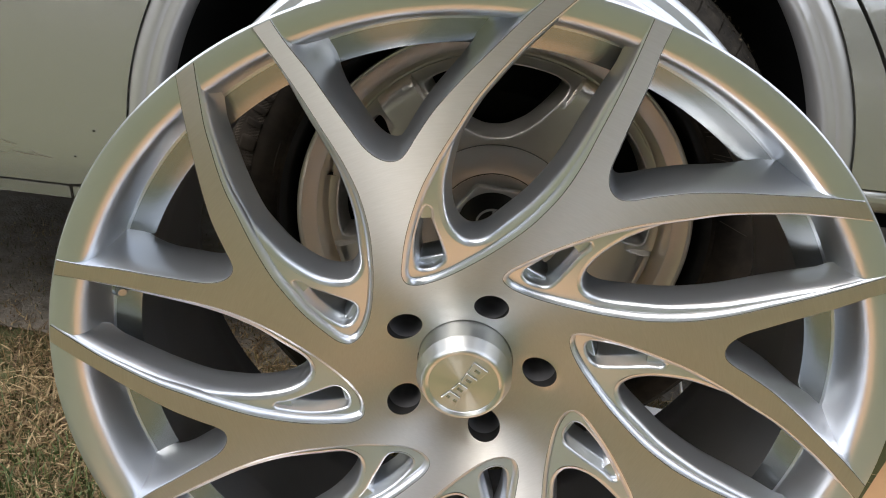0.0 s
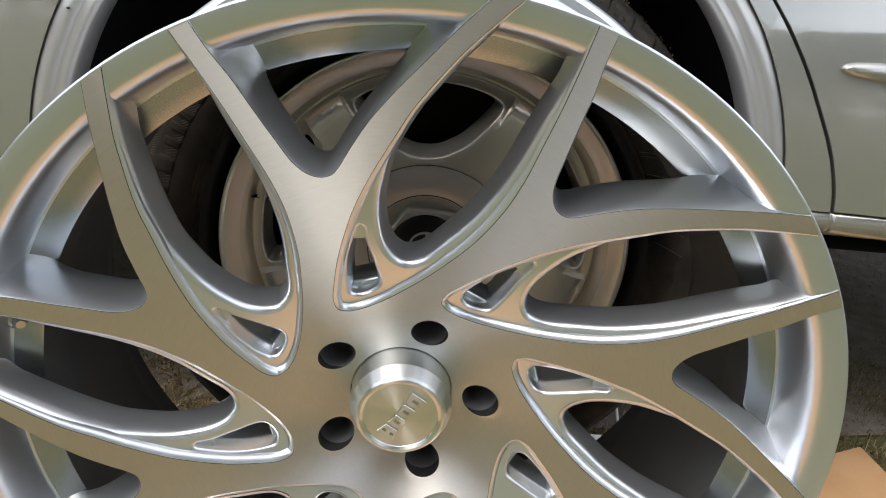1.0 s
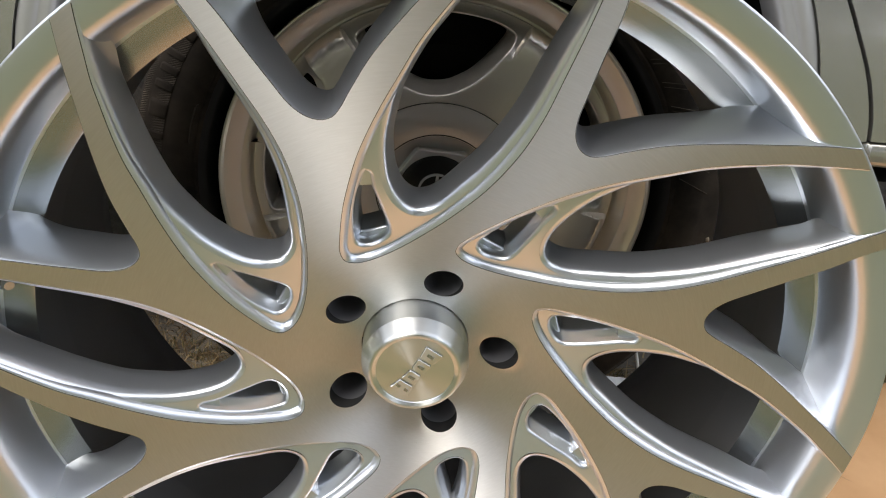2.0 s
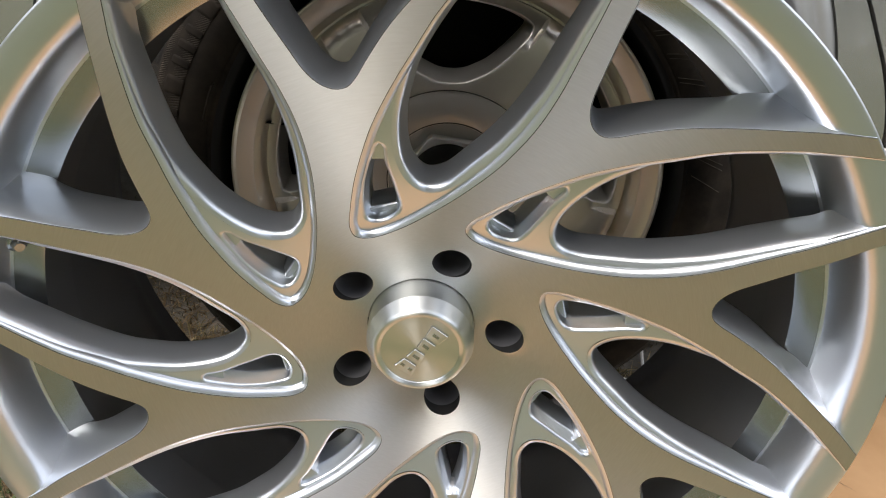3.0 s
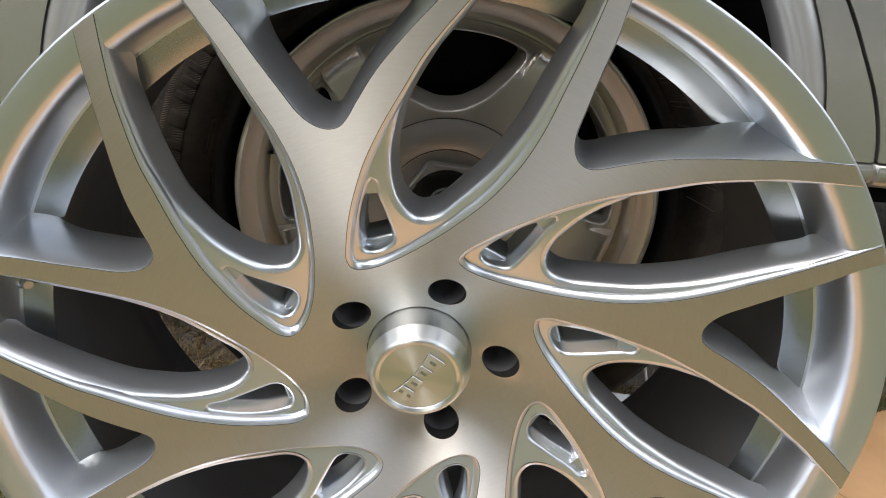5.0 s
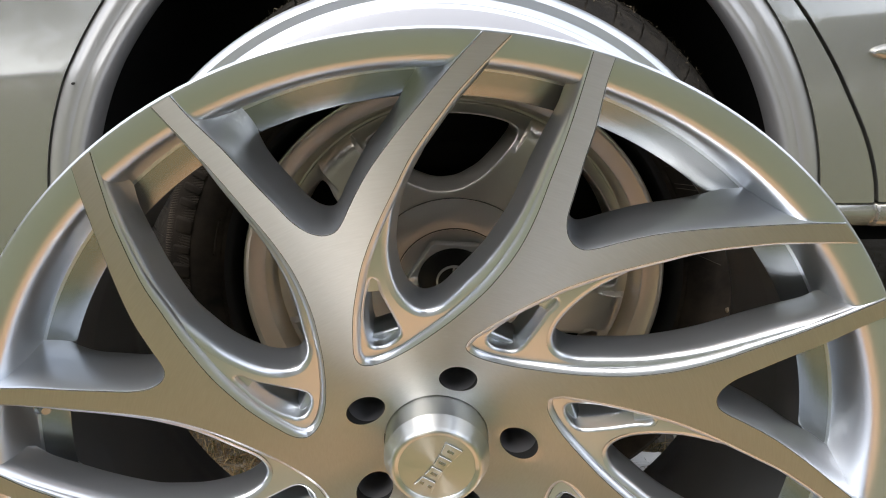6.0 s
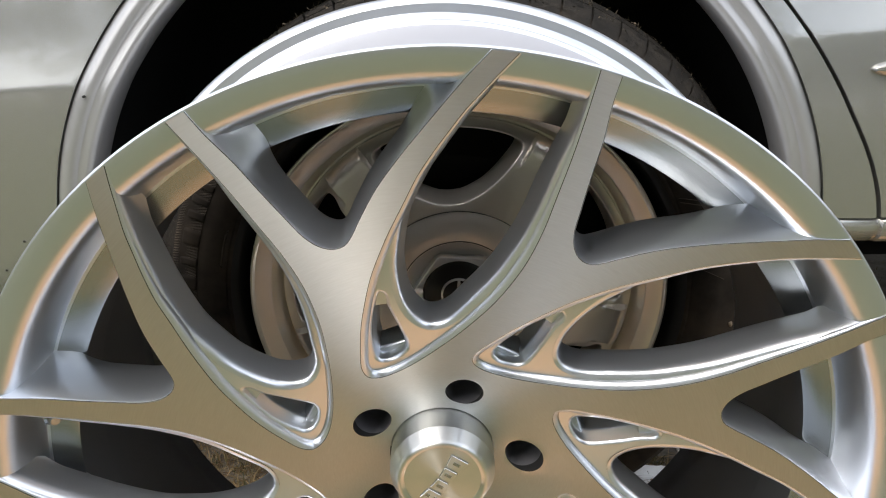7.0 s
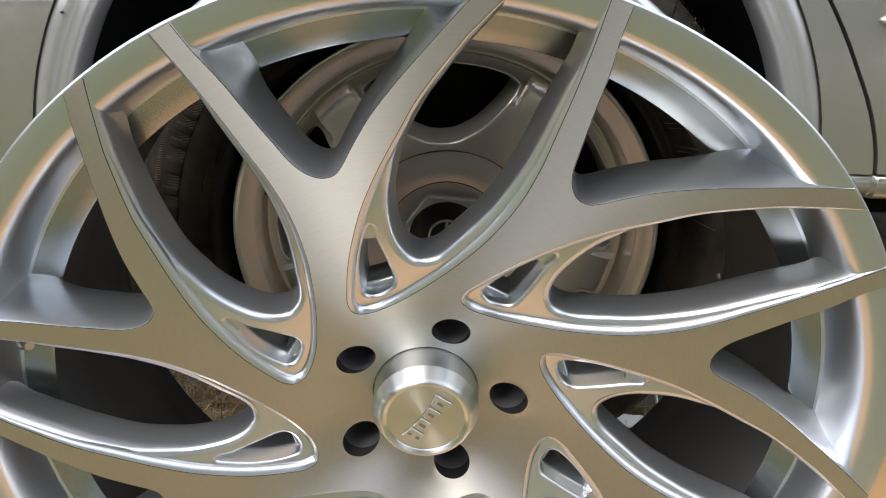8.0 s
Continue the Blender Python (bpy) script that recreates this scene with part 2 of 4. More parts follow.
class Builder:
    """Gathers pieces of one mesh: corners, faces and the material slot of each face."""

    def __init__(self):
        self.v, self.f, self.s = [], [], []

    def add(self, verts, faces, slot=0):
        n = len(self.v)
        self.v += [tuple(map(float, q)) for q in verts]
        self.f += [tuple(int(i) + n for i in q) for q in faces]
        self.s += [slot] * len(faces)

    def rows(self, rings, slots, closed=False):
        """Joins rings of equal length by quads; slots: one for each strip."""
        n = len(rings[0])
        for k in range(len(rings) - 1):
            fs = []
            for i in range(n if closed else n - 1):
                j = (i + 1) % n
                fs.append((i, j, n + j, n + i))
            self.add(list(rings[k]) + list(rings[k + 1]), fs, slots[k] if isinstance(slots, (list, tuple)) else slots)

    def mesh(self, name, mats, smooth=True, weld=1e-5):
        me = link_mesh(name, self.v, self.f, mats, self.s, smooth)
        if weld:
            bm = bmesh.new()
            bm.from_mesh(me)
            bmesh.ops.remove_doubles(bm, verts=bm.verts, dist=weld)
            bmesh.ops.recalc_face_normals(bm, faces=bm.faces)
            bm.to_mesh(me)
            bm.free()
        return me


def revolve(profile, segments=128, slots=0, axis_y=True):
    """A body turned about the local y axle from (radius, depth) pairs."""
    b = Builder()
    rings = []
    for r, d in profile:
        a = np.linspace(0, 2 * np.pi, segments, endpoint=False)
        rings.append(np.stack([r * np.cos(a), np.full(segments, d), r * np.sin(a)], 1))
    b.rows(rings, slots, closed=True)
    return b


def sharp(me, angle=35, by_paint=True):
    """Marks edges sharper than the angle, so that smooth faces keep their creases."""
    bm = bmesh.new()
    bm.from_mesh(me)
    for ed in bm.edges:
        ed.smooth = len(ed.link_faces) == 2 and ed.calc_face_angle(0) < radians(angle) and (ed.link_faces[0].material_index == ed.link_faces[1].material_index or not by_paint)
    bm.to_mesh(me)
    bm.free()
    return me


# ---- the loose wheel ----
# depth of the dished face against the radius, towards the car positive
KNOTS = [(0.0, 0.0125, 0.0), (0.034, 0.0120, -0.10), (0.050, 0.0062, -0.42), (0.0770, -0.0049, -0.38), (0.0795, -0.0060, -0.47), (0.105, -0.0165, -0.34), (0.15, -0.0300, -0.235),
         (0.207, -0.0418, -0.195), (0.324, -0.0637, -0.18), (0.40, -0.078, -0.18)]


def dish(r):
    r = np.asarray(r, float)
    out = np.zeros_like(r)
    for (r0, d0, s0), (r1, d1, s1) in zip(KNOTS, KNOTS[1:]):
        k = (r >= r0) & (r <= r1)
        t, h = (r - r0) / (r1 - r0), r1 - r0
        y = (2 * t**3 - 3 * t**2 + 1) * d0 + (t**3 - 2 * t**2 + t) * h * s0 + (3 * t**2 - 2 * t**3) * d1 + (t**3 - t**2) * h * s1
        out = np.where(k, y, out)
    return out


TURN = 109.8                          # turn of the first spoke about the axle, degrees


def polar(pairs):
    """(millimetres, degrees against the spoke's middle) to x, z of the first spoke."""
    return np.array([(r / 1000 * math.cos(radians(TURN + a)), r / 1000 * math.sin(radians(TURN + a))) for r, a in pairs])


# the fork between a spoke's two arms, and the pocket between one spoke and the next
FORK = [(324, 7.7), (308, 7.4), (285, 6.5), (262, 5.8), (240, 4.9), (222, 3.9), (212, 2.4), (207, 0.4), (207, -1.7), (212, -3.5), (221, -5.5),
        (240, -9.4), (260, -13.6), (284, -18.1), (308, -21.8), (324, -24.1)]
POCKET_A = [(324, -26.8), (313, -25.35), (301, -23.7), (289, -21.9), (276, -20.1), (262, -18.0), (247, -15.7), (230, -13.3), (205, -9.0), (180, -4.1), (162, -0.5), (143, 3.8),
            (123, 8.8), (108, 13.0), (99, 13.4), (94, 10.2), (92, 4.5)]
POCKET_B = [(92, 4.5), (96, -6.5), (117, -21.7), (140, -29.2), (160, -33.0), (190, -35.7), (217, -36.3), (244, -36.1), (270, -35.9), (293, -35.6), (324, -35.1)]
GAP = [(316, -26.0), (300, -24.1), (284, -21.9), (262, -18.9), (247, -16.6), (230, -14.2), (215, -12.2), (199, -10.7), (181, -9.2), (159, -8.6), (145, -9.3), (134, -11.6), (128.5, -15.0), (129, -18.5), (134, -22.2),
       (152, -27.3), (175, -31.5), (197, -33.5), (215, -34.4), (237, -34.8), (264, -35.0), (293, -35.3), (316, -35.0)]
SLOT = [(164, -4.3), (155, -2.0), (137, 1.9), (118, 5.3), (108, 6.0), (104, 3.0), (105.5, -3.0), (111, -6.2), (130, -5.9), (151, -5.0), (161, -5.2)]


def lift(line, extra=0.0):
    r = np.hypot(line[:, 0], line[:, 1])
    return np.stack([line[:, 0], dish(r) + extra, line[:, 1]], 1)


def skirt(b, line, side, profile, slots, closed=False):
    """Walls that drop from a line on the face: profile(r) gives pairs of (shift sideways, drop)."""
    nrm = normals_2d(line, closed) * side
    r = np.hypot(line[:, 0], line[:, 1])
    base = dish(r)
    rings = []
    for shift, drop in profile(r):
        q = line + nrm * np.asarray(shift).reshape(-1, 1)
        rings.append(np.stack([q[:, 0], base + drop, q[:, 1]], 1))
    b.rows(rings, slots, closed)


def wall_drop(r):
    """How deep the spokes' sides go: thick in the middle, thin where they meet the rim."""
    return np.interp(r, [0.09, 0.2, 0.255, 0.276, 0.285, 0.297, 0.302, 0.308, 0.324], [0.042, 0.040, 0.042, 0.048, 0.050, 0.0495, 0.036, 0.012, 0.005])


def flare(r):
    """The fillet that spreads a spoke's foot where it meets the rim ring."""
    return np.interp(r, [0.264, 0.273, 0.283, 0.2945, 0.310], [0.0, 0.0010, 0.0040, 0.0088, 0.0088])


def taper(r):
    """The bevel along the pockets narrows towards the rim."""
    return np.interp(r, [0.19, 0.30], [1.0, 0.22])


def wall(r, w):
    """A drafted side from a rounded top edge down to the depth w, with its foot spread out near the rim."""
    q, o = flare(r), np.ones_like(r)
    e = np.interp(r, [0.302, 0.311], [1.0, 0.1])
    q, o = q * e, o * e
    return [(0.0030 * o + 0.06 * q, 0.35 * w), (0.0045 * o + 0.25 * q, 0.60 * w), (0.0056 * o + 0.60 * q, 0.82 * w), (0.0062 * o + q, 0.95 * w), (0.0058 * o + 1.15 * q, w), (-0.004 * o, w + 0.003)]


def gap_wall(r, w):
    """The pocket's side: drafted in the middle of the spoke, drawn in at the back where it meets the rim."""
    o = np.interp(r, [0.302, 0.311], [1.0, 0.1])
    k = np.interp(r, [0.245, 0.285], [1.0, 0.5]) * o
    return [(0.0028 * o, 0.35 * w), (0.0040 * (0.6 * k + 0.4 * o), 0.60 * w), (0.0050 * k, 0.82 * w), (0.0056 * k, 0.95 * w), (0.0052 * k, w), (-0.008 * o, w + 0.003)]


def gap_drop(r):
    """How deep the pocket's sides go."""
    return np.interp(r, [0.09, 0.25, 0.285, 0.296, 0.302, 0.308, 0.324], [0.033, 0.032, 0.032, 0.034, 0.028, 0.012, 0.005])


def fork_profile(r):
    o = np.ones_like(r)
    return [(0 * o, 0 * o), (0.0004 * o, 0.0004 * o), (0.0012 * o, 0.0022 * o)] + wall(r, wall_drop(r))


def pocket_profile(r):
    k = taper(r)
    return [(0 * k, 0 * k), (0.0004 + 0 * k, 0.0004 + 0 * k), (0.0007 + 0.0018 * k, 0.0006 + 0.0006 * k), (0.0008 + 0.0037 * k, 0.0008 + 0.0024 * k), (0.0009 + 0.0044 * k, 0.0010 + 0.0048 * k), (0.0010 + 0.0047 * k, 0.0012 + 0.0075 * k)]


def gap_profile(r):
    o, k = np.ones_like(r), taper(r)
    return [(-0.0036 * k, 0 * o), (-0.0012 * k, 0.0005 * o), (0.0006 * o, 0.0018 * o), (0.0018 * o, 0.0046 * o)] + gap_wall(r, gap_drop(r) - ledge(r))


def slot_profile(r):
    o = np.ones_like(r)
    return [(-0.0022 * o, 0 * o), (-0.0004 * o, 0.0006 * o), (0.0004 * o, 0.0024 * o), (0.0010 * o, 0.010 * o), (0.0026 * o, 0.0115 * o), (0.0032 * o, 0.016 * o), (0.0034 * o, 0.036 * o)]


def ledge(r):
    return 0.0055 * taper(r)


def arc(r, a0, a1, n):
    return polar([(r, a) for a in np.linspace(a0, a1, n)])


fork_line = curve(polar(FORK), 0.003)
pocket_line = curve(polar(POCKET_A + POCKET_B[1:]), 0.003)
low = int(np.argmin(np.hypot(pocket_line[:, 0], pocket_line[:, 1])))
SEAM_R = 84.0


def turn_2d(line, degrees):
    c, s = math.cos(radians(degrees)), math.sin(radians(degrees))
    return line @ np.array([[c, s], [-s, c]])


def spoke_mesh():
    b = Builder()
    right = pocket_line[: low + 1]                     # from the rim down to the pocket's root
    left = turn_2d(pocket_line[low:], 45.0)            # from the next pocket's root up to the rim
    a_root = math.degrees(math.atan2(right[-1, 1], right[-1, 0])) - TURN
    seam = arc(SEAM_R, a_root, a_root + 45.0, 20)
    outer = np.concatenate([right, seam, left, arc(324, 9.1, 8.0, 3), fork_line, arc(324, -24.8, -26.0, 3)])
    v, f = sheet(outer, step=0.0065)
    b.add(lift(v), f, 0)
    b.add(lift(v, gap_drop(np.hypot(v[:, 0], v[:, 1])) + 0.0025), f, 3)
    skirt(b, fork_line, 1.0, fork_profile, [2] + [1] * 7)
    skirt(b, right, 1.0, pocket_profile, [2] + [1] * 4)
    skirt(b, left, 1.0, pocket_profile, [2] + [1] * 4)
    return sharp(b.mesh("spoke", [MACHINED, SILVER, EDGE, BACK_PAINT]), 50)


def web_mesh():
    """The painted ledge at the root of a pocket, with its small slot."""
    b = Builder()
    gap_line = curve(polar(GAP), 0.003)
    slot_line = curve(polar(SLOT), 0.0025, closed=True)
    nrm = normals_2d(pocket_line, False)
    r = np.hypot(pocket_line[:, 0], pocket_line[:, 1])
    border = (pocket_line + nrm * (0.0050 * taper(r))[:, None])[r < 0.316]
    g = np.hypot(gap_line[:, 0], gap_line[:, 1])
    hole = np.concatenate([gap_line - normals_2d(gap_line, False) * (0.0036 * taper(g))[:, None], polar([(330, -34.0), (330, -27.0)])])
    slot_edge = slot_line - normals_2d(slot_line, True) * 0.0022
    v, f = sheet(border, [hole, slot_edge], step=0.006)
    r = np.hypot(v[:, 0], v[:, 1])
    b.add(lift(v, ledge(r)), f, 0)
    b.add(lift(v, gap_drop(r) + 0.0025), f, 1)
    for line, prof, closed in ((gap_line, gap_profile, False), (slot_line, slot_profile, True)):
        skirt(b, line, 1.0, lambda r, q=prof: [(s, d + ledge(r)) for s, d in q(r)], 0, closed)
    for near, edge, deep in ((True, 0.1125, 0.0105), (False, 0.1500, 0.0055)):
        rs = np.hypot(slot_line[:, 0], slot_line[:, 1])
        keep = rs < edge if near else rs > edge
        turn_to = int(np.argmax(keep & ~np.roll(keep, 1)))
        run = np.roll(slot_line, -turn_to, axis=0)[: int(keep.sum())]
        grown = run - normals_2d(run, False) * 0.0006
        base = lift(grown, ledge(np.hypot(grown[:, 0], grown[:, 1])) + deep)
        mid = base.mean(0)
        b.add(base, [tuple(range(len(base)))])
        a0, a1 = base[0], base[-1]
        inward = (np.array([0.0, 0.0, 0.0]) - mid) * (-1 if near else 1)
        inward[1] = 0
        inward *= 0.0018 / np.linalg.norm(inward)
        bow = np.sin(np.linspace(0, np.pi, 9))[:, None] * inward / np.linalg.norm(inward) * (0.0 if near else -0.0042)
        b.rows([np.linspace(a0, a1, 9) + bow + inward * k + (0, y, 0) for k, y in ((0, 0), (0.5, 0.0004), (1, 0.0022), (1.4, 0.006), (2.2, 0.0075), (2.6, 0.020))], 0)
    return sharp(b.mesh("web", [SILVER, BACK_PAINT]), 50)


def hub_mesh():
    """The middle of the face, with five lug holes and the bore for the cap."""
    b = Builder()
    ring = lambda r, n: np.array([(r * math.cos(t), r * math.sin(t)) for t in np.linspace(0, 2 * math.pi, n, endpoint=False)])
    lugs = []
    for k in range(5):
        t = radians(147.6 - 72 * k)
        lugs.append(ring(0.0150, 40) + np.array([0.0638 * math.cos(t), 0.0638 * math.sin(t)]))
    v, f = sheet(ring(SEAM_R / 1000, 160), [ring(0.0414, 96), *lugs], step=0.004)
    b.add(lift(v), f, 0)
    for q in lugs:
        c = q.mean(0)
        rings = [lift(q)]
        for s, d in ((0.955, 0.0008), (0.945, 0.008), (0.92, 0.030), (0.90, 0.058), (0.60, 0.062)):
            k = c + (q - c) * s
            rings.append(np.stack([k[:, 0], np.full(len(k), d - 0.0015 if d > 0.001 else 0.0) + (dish(np.hypot(q[:, 0], q[:, 1])) if d < 0.001 else 0), k[:, 1]], 1))
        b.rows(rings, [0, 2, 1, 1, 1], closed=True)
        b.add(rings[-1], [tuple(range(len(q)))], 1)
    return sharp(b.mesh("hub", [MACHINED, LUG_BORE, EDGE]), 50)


# inner side from the front lip to the back flange, then the outer side back to the front
BARREL = [(0.3258, -0.0617), (0.3249, -0.0625), (0.3232, -0.0627), (0.3190, -0.0620), (0.3150, -0.0611), (0.3112, -0.0600), (0.3082, -0.0585), (0.3056, -0.0560), (0.3036, -0.0524), (0.3020, -0.0480), (0.3009, -0.0435),
          (0.2998, -0.0385), (0.2975, -0.0250), (0.2962, -0.0175), (0.2959, -0.0146), (0.2940, -0.0137), (0.2858, -0.0098), (0.2776, -0.0062), (0.2762, -0.0052), (0.2780, -0.0030), (0.2788, 0.0440), (0.2830, 0.0446), (0.2830, 0.0500), (0.2765, 0.1300), (0.2800, 0.1500), (0.2880, 0.1680),
          (0.2930, 0.1800), (0.2980, 0.2050), (0.3080, 0.2150), (0.3226, 0.2165), (0.3264, 0.2195), (0.3290, 0.2250), (0.3275, 0.2285), (0.3230, 0.2290),
          (0.3190, 0.2250), (0.3152, 0.2165), (0.3146, 0.2150), (0.3094, 0.2098), (0.3076, 0.2094), (0.3092, 0.2074), (0.3058, 0.2042), (0.3046, 0.2000), (0.2985, 0.1740), (0.2935, 0.1480), (0.2920, 0.1300),
          (0.2920, 0.0500), (0.3030, 0.0200), (0.3080, 0.0000), (0.3090, -0.0350), (0.3110, -0.0480), (0.3195, -0.0560), (0.3244, -0.0588), (0.3258, -0.0600), (0.3261, -0.0609)]
RAW_TO = 50                            # strips of the barrel up to here are plain matt paint


def build_loose_wheel():
    wheel = empty("alloy_wheel", HUB, "large brushed silver alloy wheel without tyre standing upright", "wheel")
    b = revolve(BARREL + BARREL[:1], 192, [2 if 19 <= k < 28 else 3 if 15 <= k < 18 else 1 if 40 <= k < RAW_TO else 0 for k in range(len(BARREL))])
    part("rim", sharp(b.mesh("rim", [SILVER, BARREL_PAINT, INNER_SHADE, SATIN]), 28), wheel, "polished silver barrel and rim ring")
    spoke, web = spoke_mesh(), web_mesh()
    for k in range(8):
        turned = Matrix.Rotation(radians(45.0 * k), 4, "Y")
        part("spoke", spoke, wheel, "forked spoke with a brushed face", at=turned)
        part("web", web, wheel, at=turned)
    part("hub", hub_mesh(), wheel, "brushed hub face with five lug holes")
    b = Builder()
    rows = []
    for r, h in ((0.0075, -0.004), (0.0075, 0.0015), (0.0060, 0.0025), (0.0048, 0.0030), (0.0044, 0.0072), (0.0034, 0.0085), (0.0001, 0.0085)):
        rows.append([(r * math.cos(t), r * math.sin(t), h) for t in np.linspace(0, 2 * math.pi, 25)[:-1]])
    b.rows(rows, 0, closed=True)
    foot, a = Vector((0.2925 * math.cos(radians(170.3)), -0.013, 0.2925 * math.sin(radians(170.3)))), Vector((0.60, -0.79, -0.10))
    part("valve_stem", sharp(b.mesh("valve_stem", [SATIN]), 30), wheel, "chrome valve stem", at=Matrix.Translation(foot) @ a.to_track_quat("Z", "Y").to_matrix().to_4x4())
    cap_line = [(0.0402, 0.030), (0.0404, 0.012), (0.0405, -0.006), (0.0403, -0.0128), (0.0357, -0.0226), (0.0347, -0.0243), (0.0337, -0.0252), (0.0326, -0.0256), (0.0316, -0.0255), (0.0294, -0.0243), (0.0290, -0.0236), (0.0001, -0.0236)]
    cap = part("center_cap", sharp(revolve(cap_line, 128).mesh("center_cap", [CAP_METAL]), 18), wheel, "turned aluminium centre cap with a raised mark")
    tilt = Matrix.Translation((0.001, -0.0236, -0.0005)) @ Matrix.Rotation(radians(-58.0), 4, "Y") @ Matrix.Scale(0.90, 4)
    waist = lambda x: 0.0056 + 0.0034 * (abs(x) / 0.0255) ** 1.6
    for x0, x1, hollow in ((-0.0255, -0.0136, 2), (-0.0124, -0.0008, 1), (0.0004, 0.0120, 1), (0.0132, 0.0255, 1)):
        b = Builder()
        c, xs = 0.0010, np.linspace(x0, x1, 6)
        low_edge = [(x, -waist(x)) for x in xs[1:-1]]
        outline = np.array([(x0 + c, -waist(x0)), *low_edge, (x1 - c, -waist(x1)), (x1, -waist(x1) + c), (x1, waist(x1) - c), (x1 - c, waist(x1)), *[(x, -z) for x, z in low_edge[::-1]], (x0 + c, waist(x0)), (x0, waist(x0) - c), (x0, -waist(x0) + c)])
        mid = outline.mean(0)
        up = [np.stack([q[:, 0], np.full(len(q), y), q[:, 1]], 1) for q, y in ((outline, 0.0004), (mid + (outline - mid) * 0.95, -0.0009), (mid + (outline - mid) * 0.89, -0.0013))]
        b.rows(up, [1, 0], closed=True)
        b.add(up[-1], [tuple(range(len(outline)))])
        mark = part("mark", sharp(b.mesh("mark", [CAP_METAL, MARK_EDGE]), 20), cap, at=tilt)
        for k in range(hollow):
            z = (k - (hollow - 1) / 2) * 0.0078
            w, h = 0.0014, 0.0030 if hollow == 1 else 0.0018
            b = Builder()
            ring = [(mid[0] - w, z - h), (mid[0] + w, z - h), (mid[0] + w, z + h), (mid[0] - w, z + h)]
            b.rows([[(x, y, q) for x, q in ring] for y in (-0.0008, -0.0015)], 0, closed=True)
            b.add([(x, -0.0015, q) for x, q in ring], [(0, 1, 2, 3)])
            part("inlay", b.mesh("inlay", [SATIN], smooth=False), mark)
    return wheel


build_loose_wheel()

# ---- the car ----
AXLE = Vector((0.0200, 0.278, 0.331))
ARCH = (0.0, 0.393)
BODY_Y = 0.256


def crease(x):
    """Height of the bend added to the flank so that it mirrors a band of sky."""
    return 0.562 + 0.075 * (x + 0.36)


def body_depth(x, z):
    """How the flank leans: nearly upright below, a bend added at about 0.56 m to mirror a band of sky, tucked in
    towards the sill.
    """
    x, z = np.asarray(x, float), np.asarray(z, float)
    u = z - crease(x)
    # slope steps up at the crease line, then eases back over a hand's width
    rise = np.where(u <= 0, 0.0, np.where(u <= 0.004, 0.5 * 0.23 * u ** 2 / 0.004, 0.00046 + 0.23 * (u - 0.004) - 0.5 * 3.5 * np.clip(u - 0.004, 0, 0.06) ** 2 - 0.21 * np.maximum(u - 0.064, 0)))
    return BODY_Y - 0.004 + 0.42 * np.maximum(z - 0.43, 0) ** 2 + rise + 0.6 * np.maximum(0.40 - z, 0) ** 2 + 0.012 * np.maximum(np.abs(x) - 0.4, 0)


def flank_mesh(name, outline, mat):
    lines = np.array([(x, crease(x) + d) for x in np.arange(-1.0, 0.9, 0.008) for d in (-0.004, -0.0005, 0.0025, 0.005, 0.0105)])
    v, f = sheet(np.asarray(outline), step=0.016, extra=lines)
    v3 = np.stack([v[:, 0], body_depth(v[:, 0], v[:, 1]), v[:, 1]], 1)
    b = Builder()
    b.add(v3, f, 0)
    o = np.asarray(outline)
    front = np.stack([o[:, 0], body_depth(o[:, 0], o[:, 1]), o[:, 1]], 1)
    b.rows([front, front + (0, 0.003, 0), front + (0, 0.025, 0)], 0, closed=True)
    return sharp(b.mesh(name, [mat]), 40)


def arch_arc(r, a0, a1, n=60):
    return np.array([(ARCH[0] + r * math.cos(t), ARCH[1] + r * math.sin(t)) for t in np.linspace(radians(a0), radians(a1), n)])


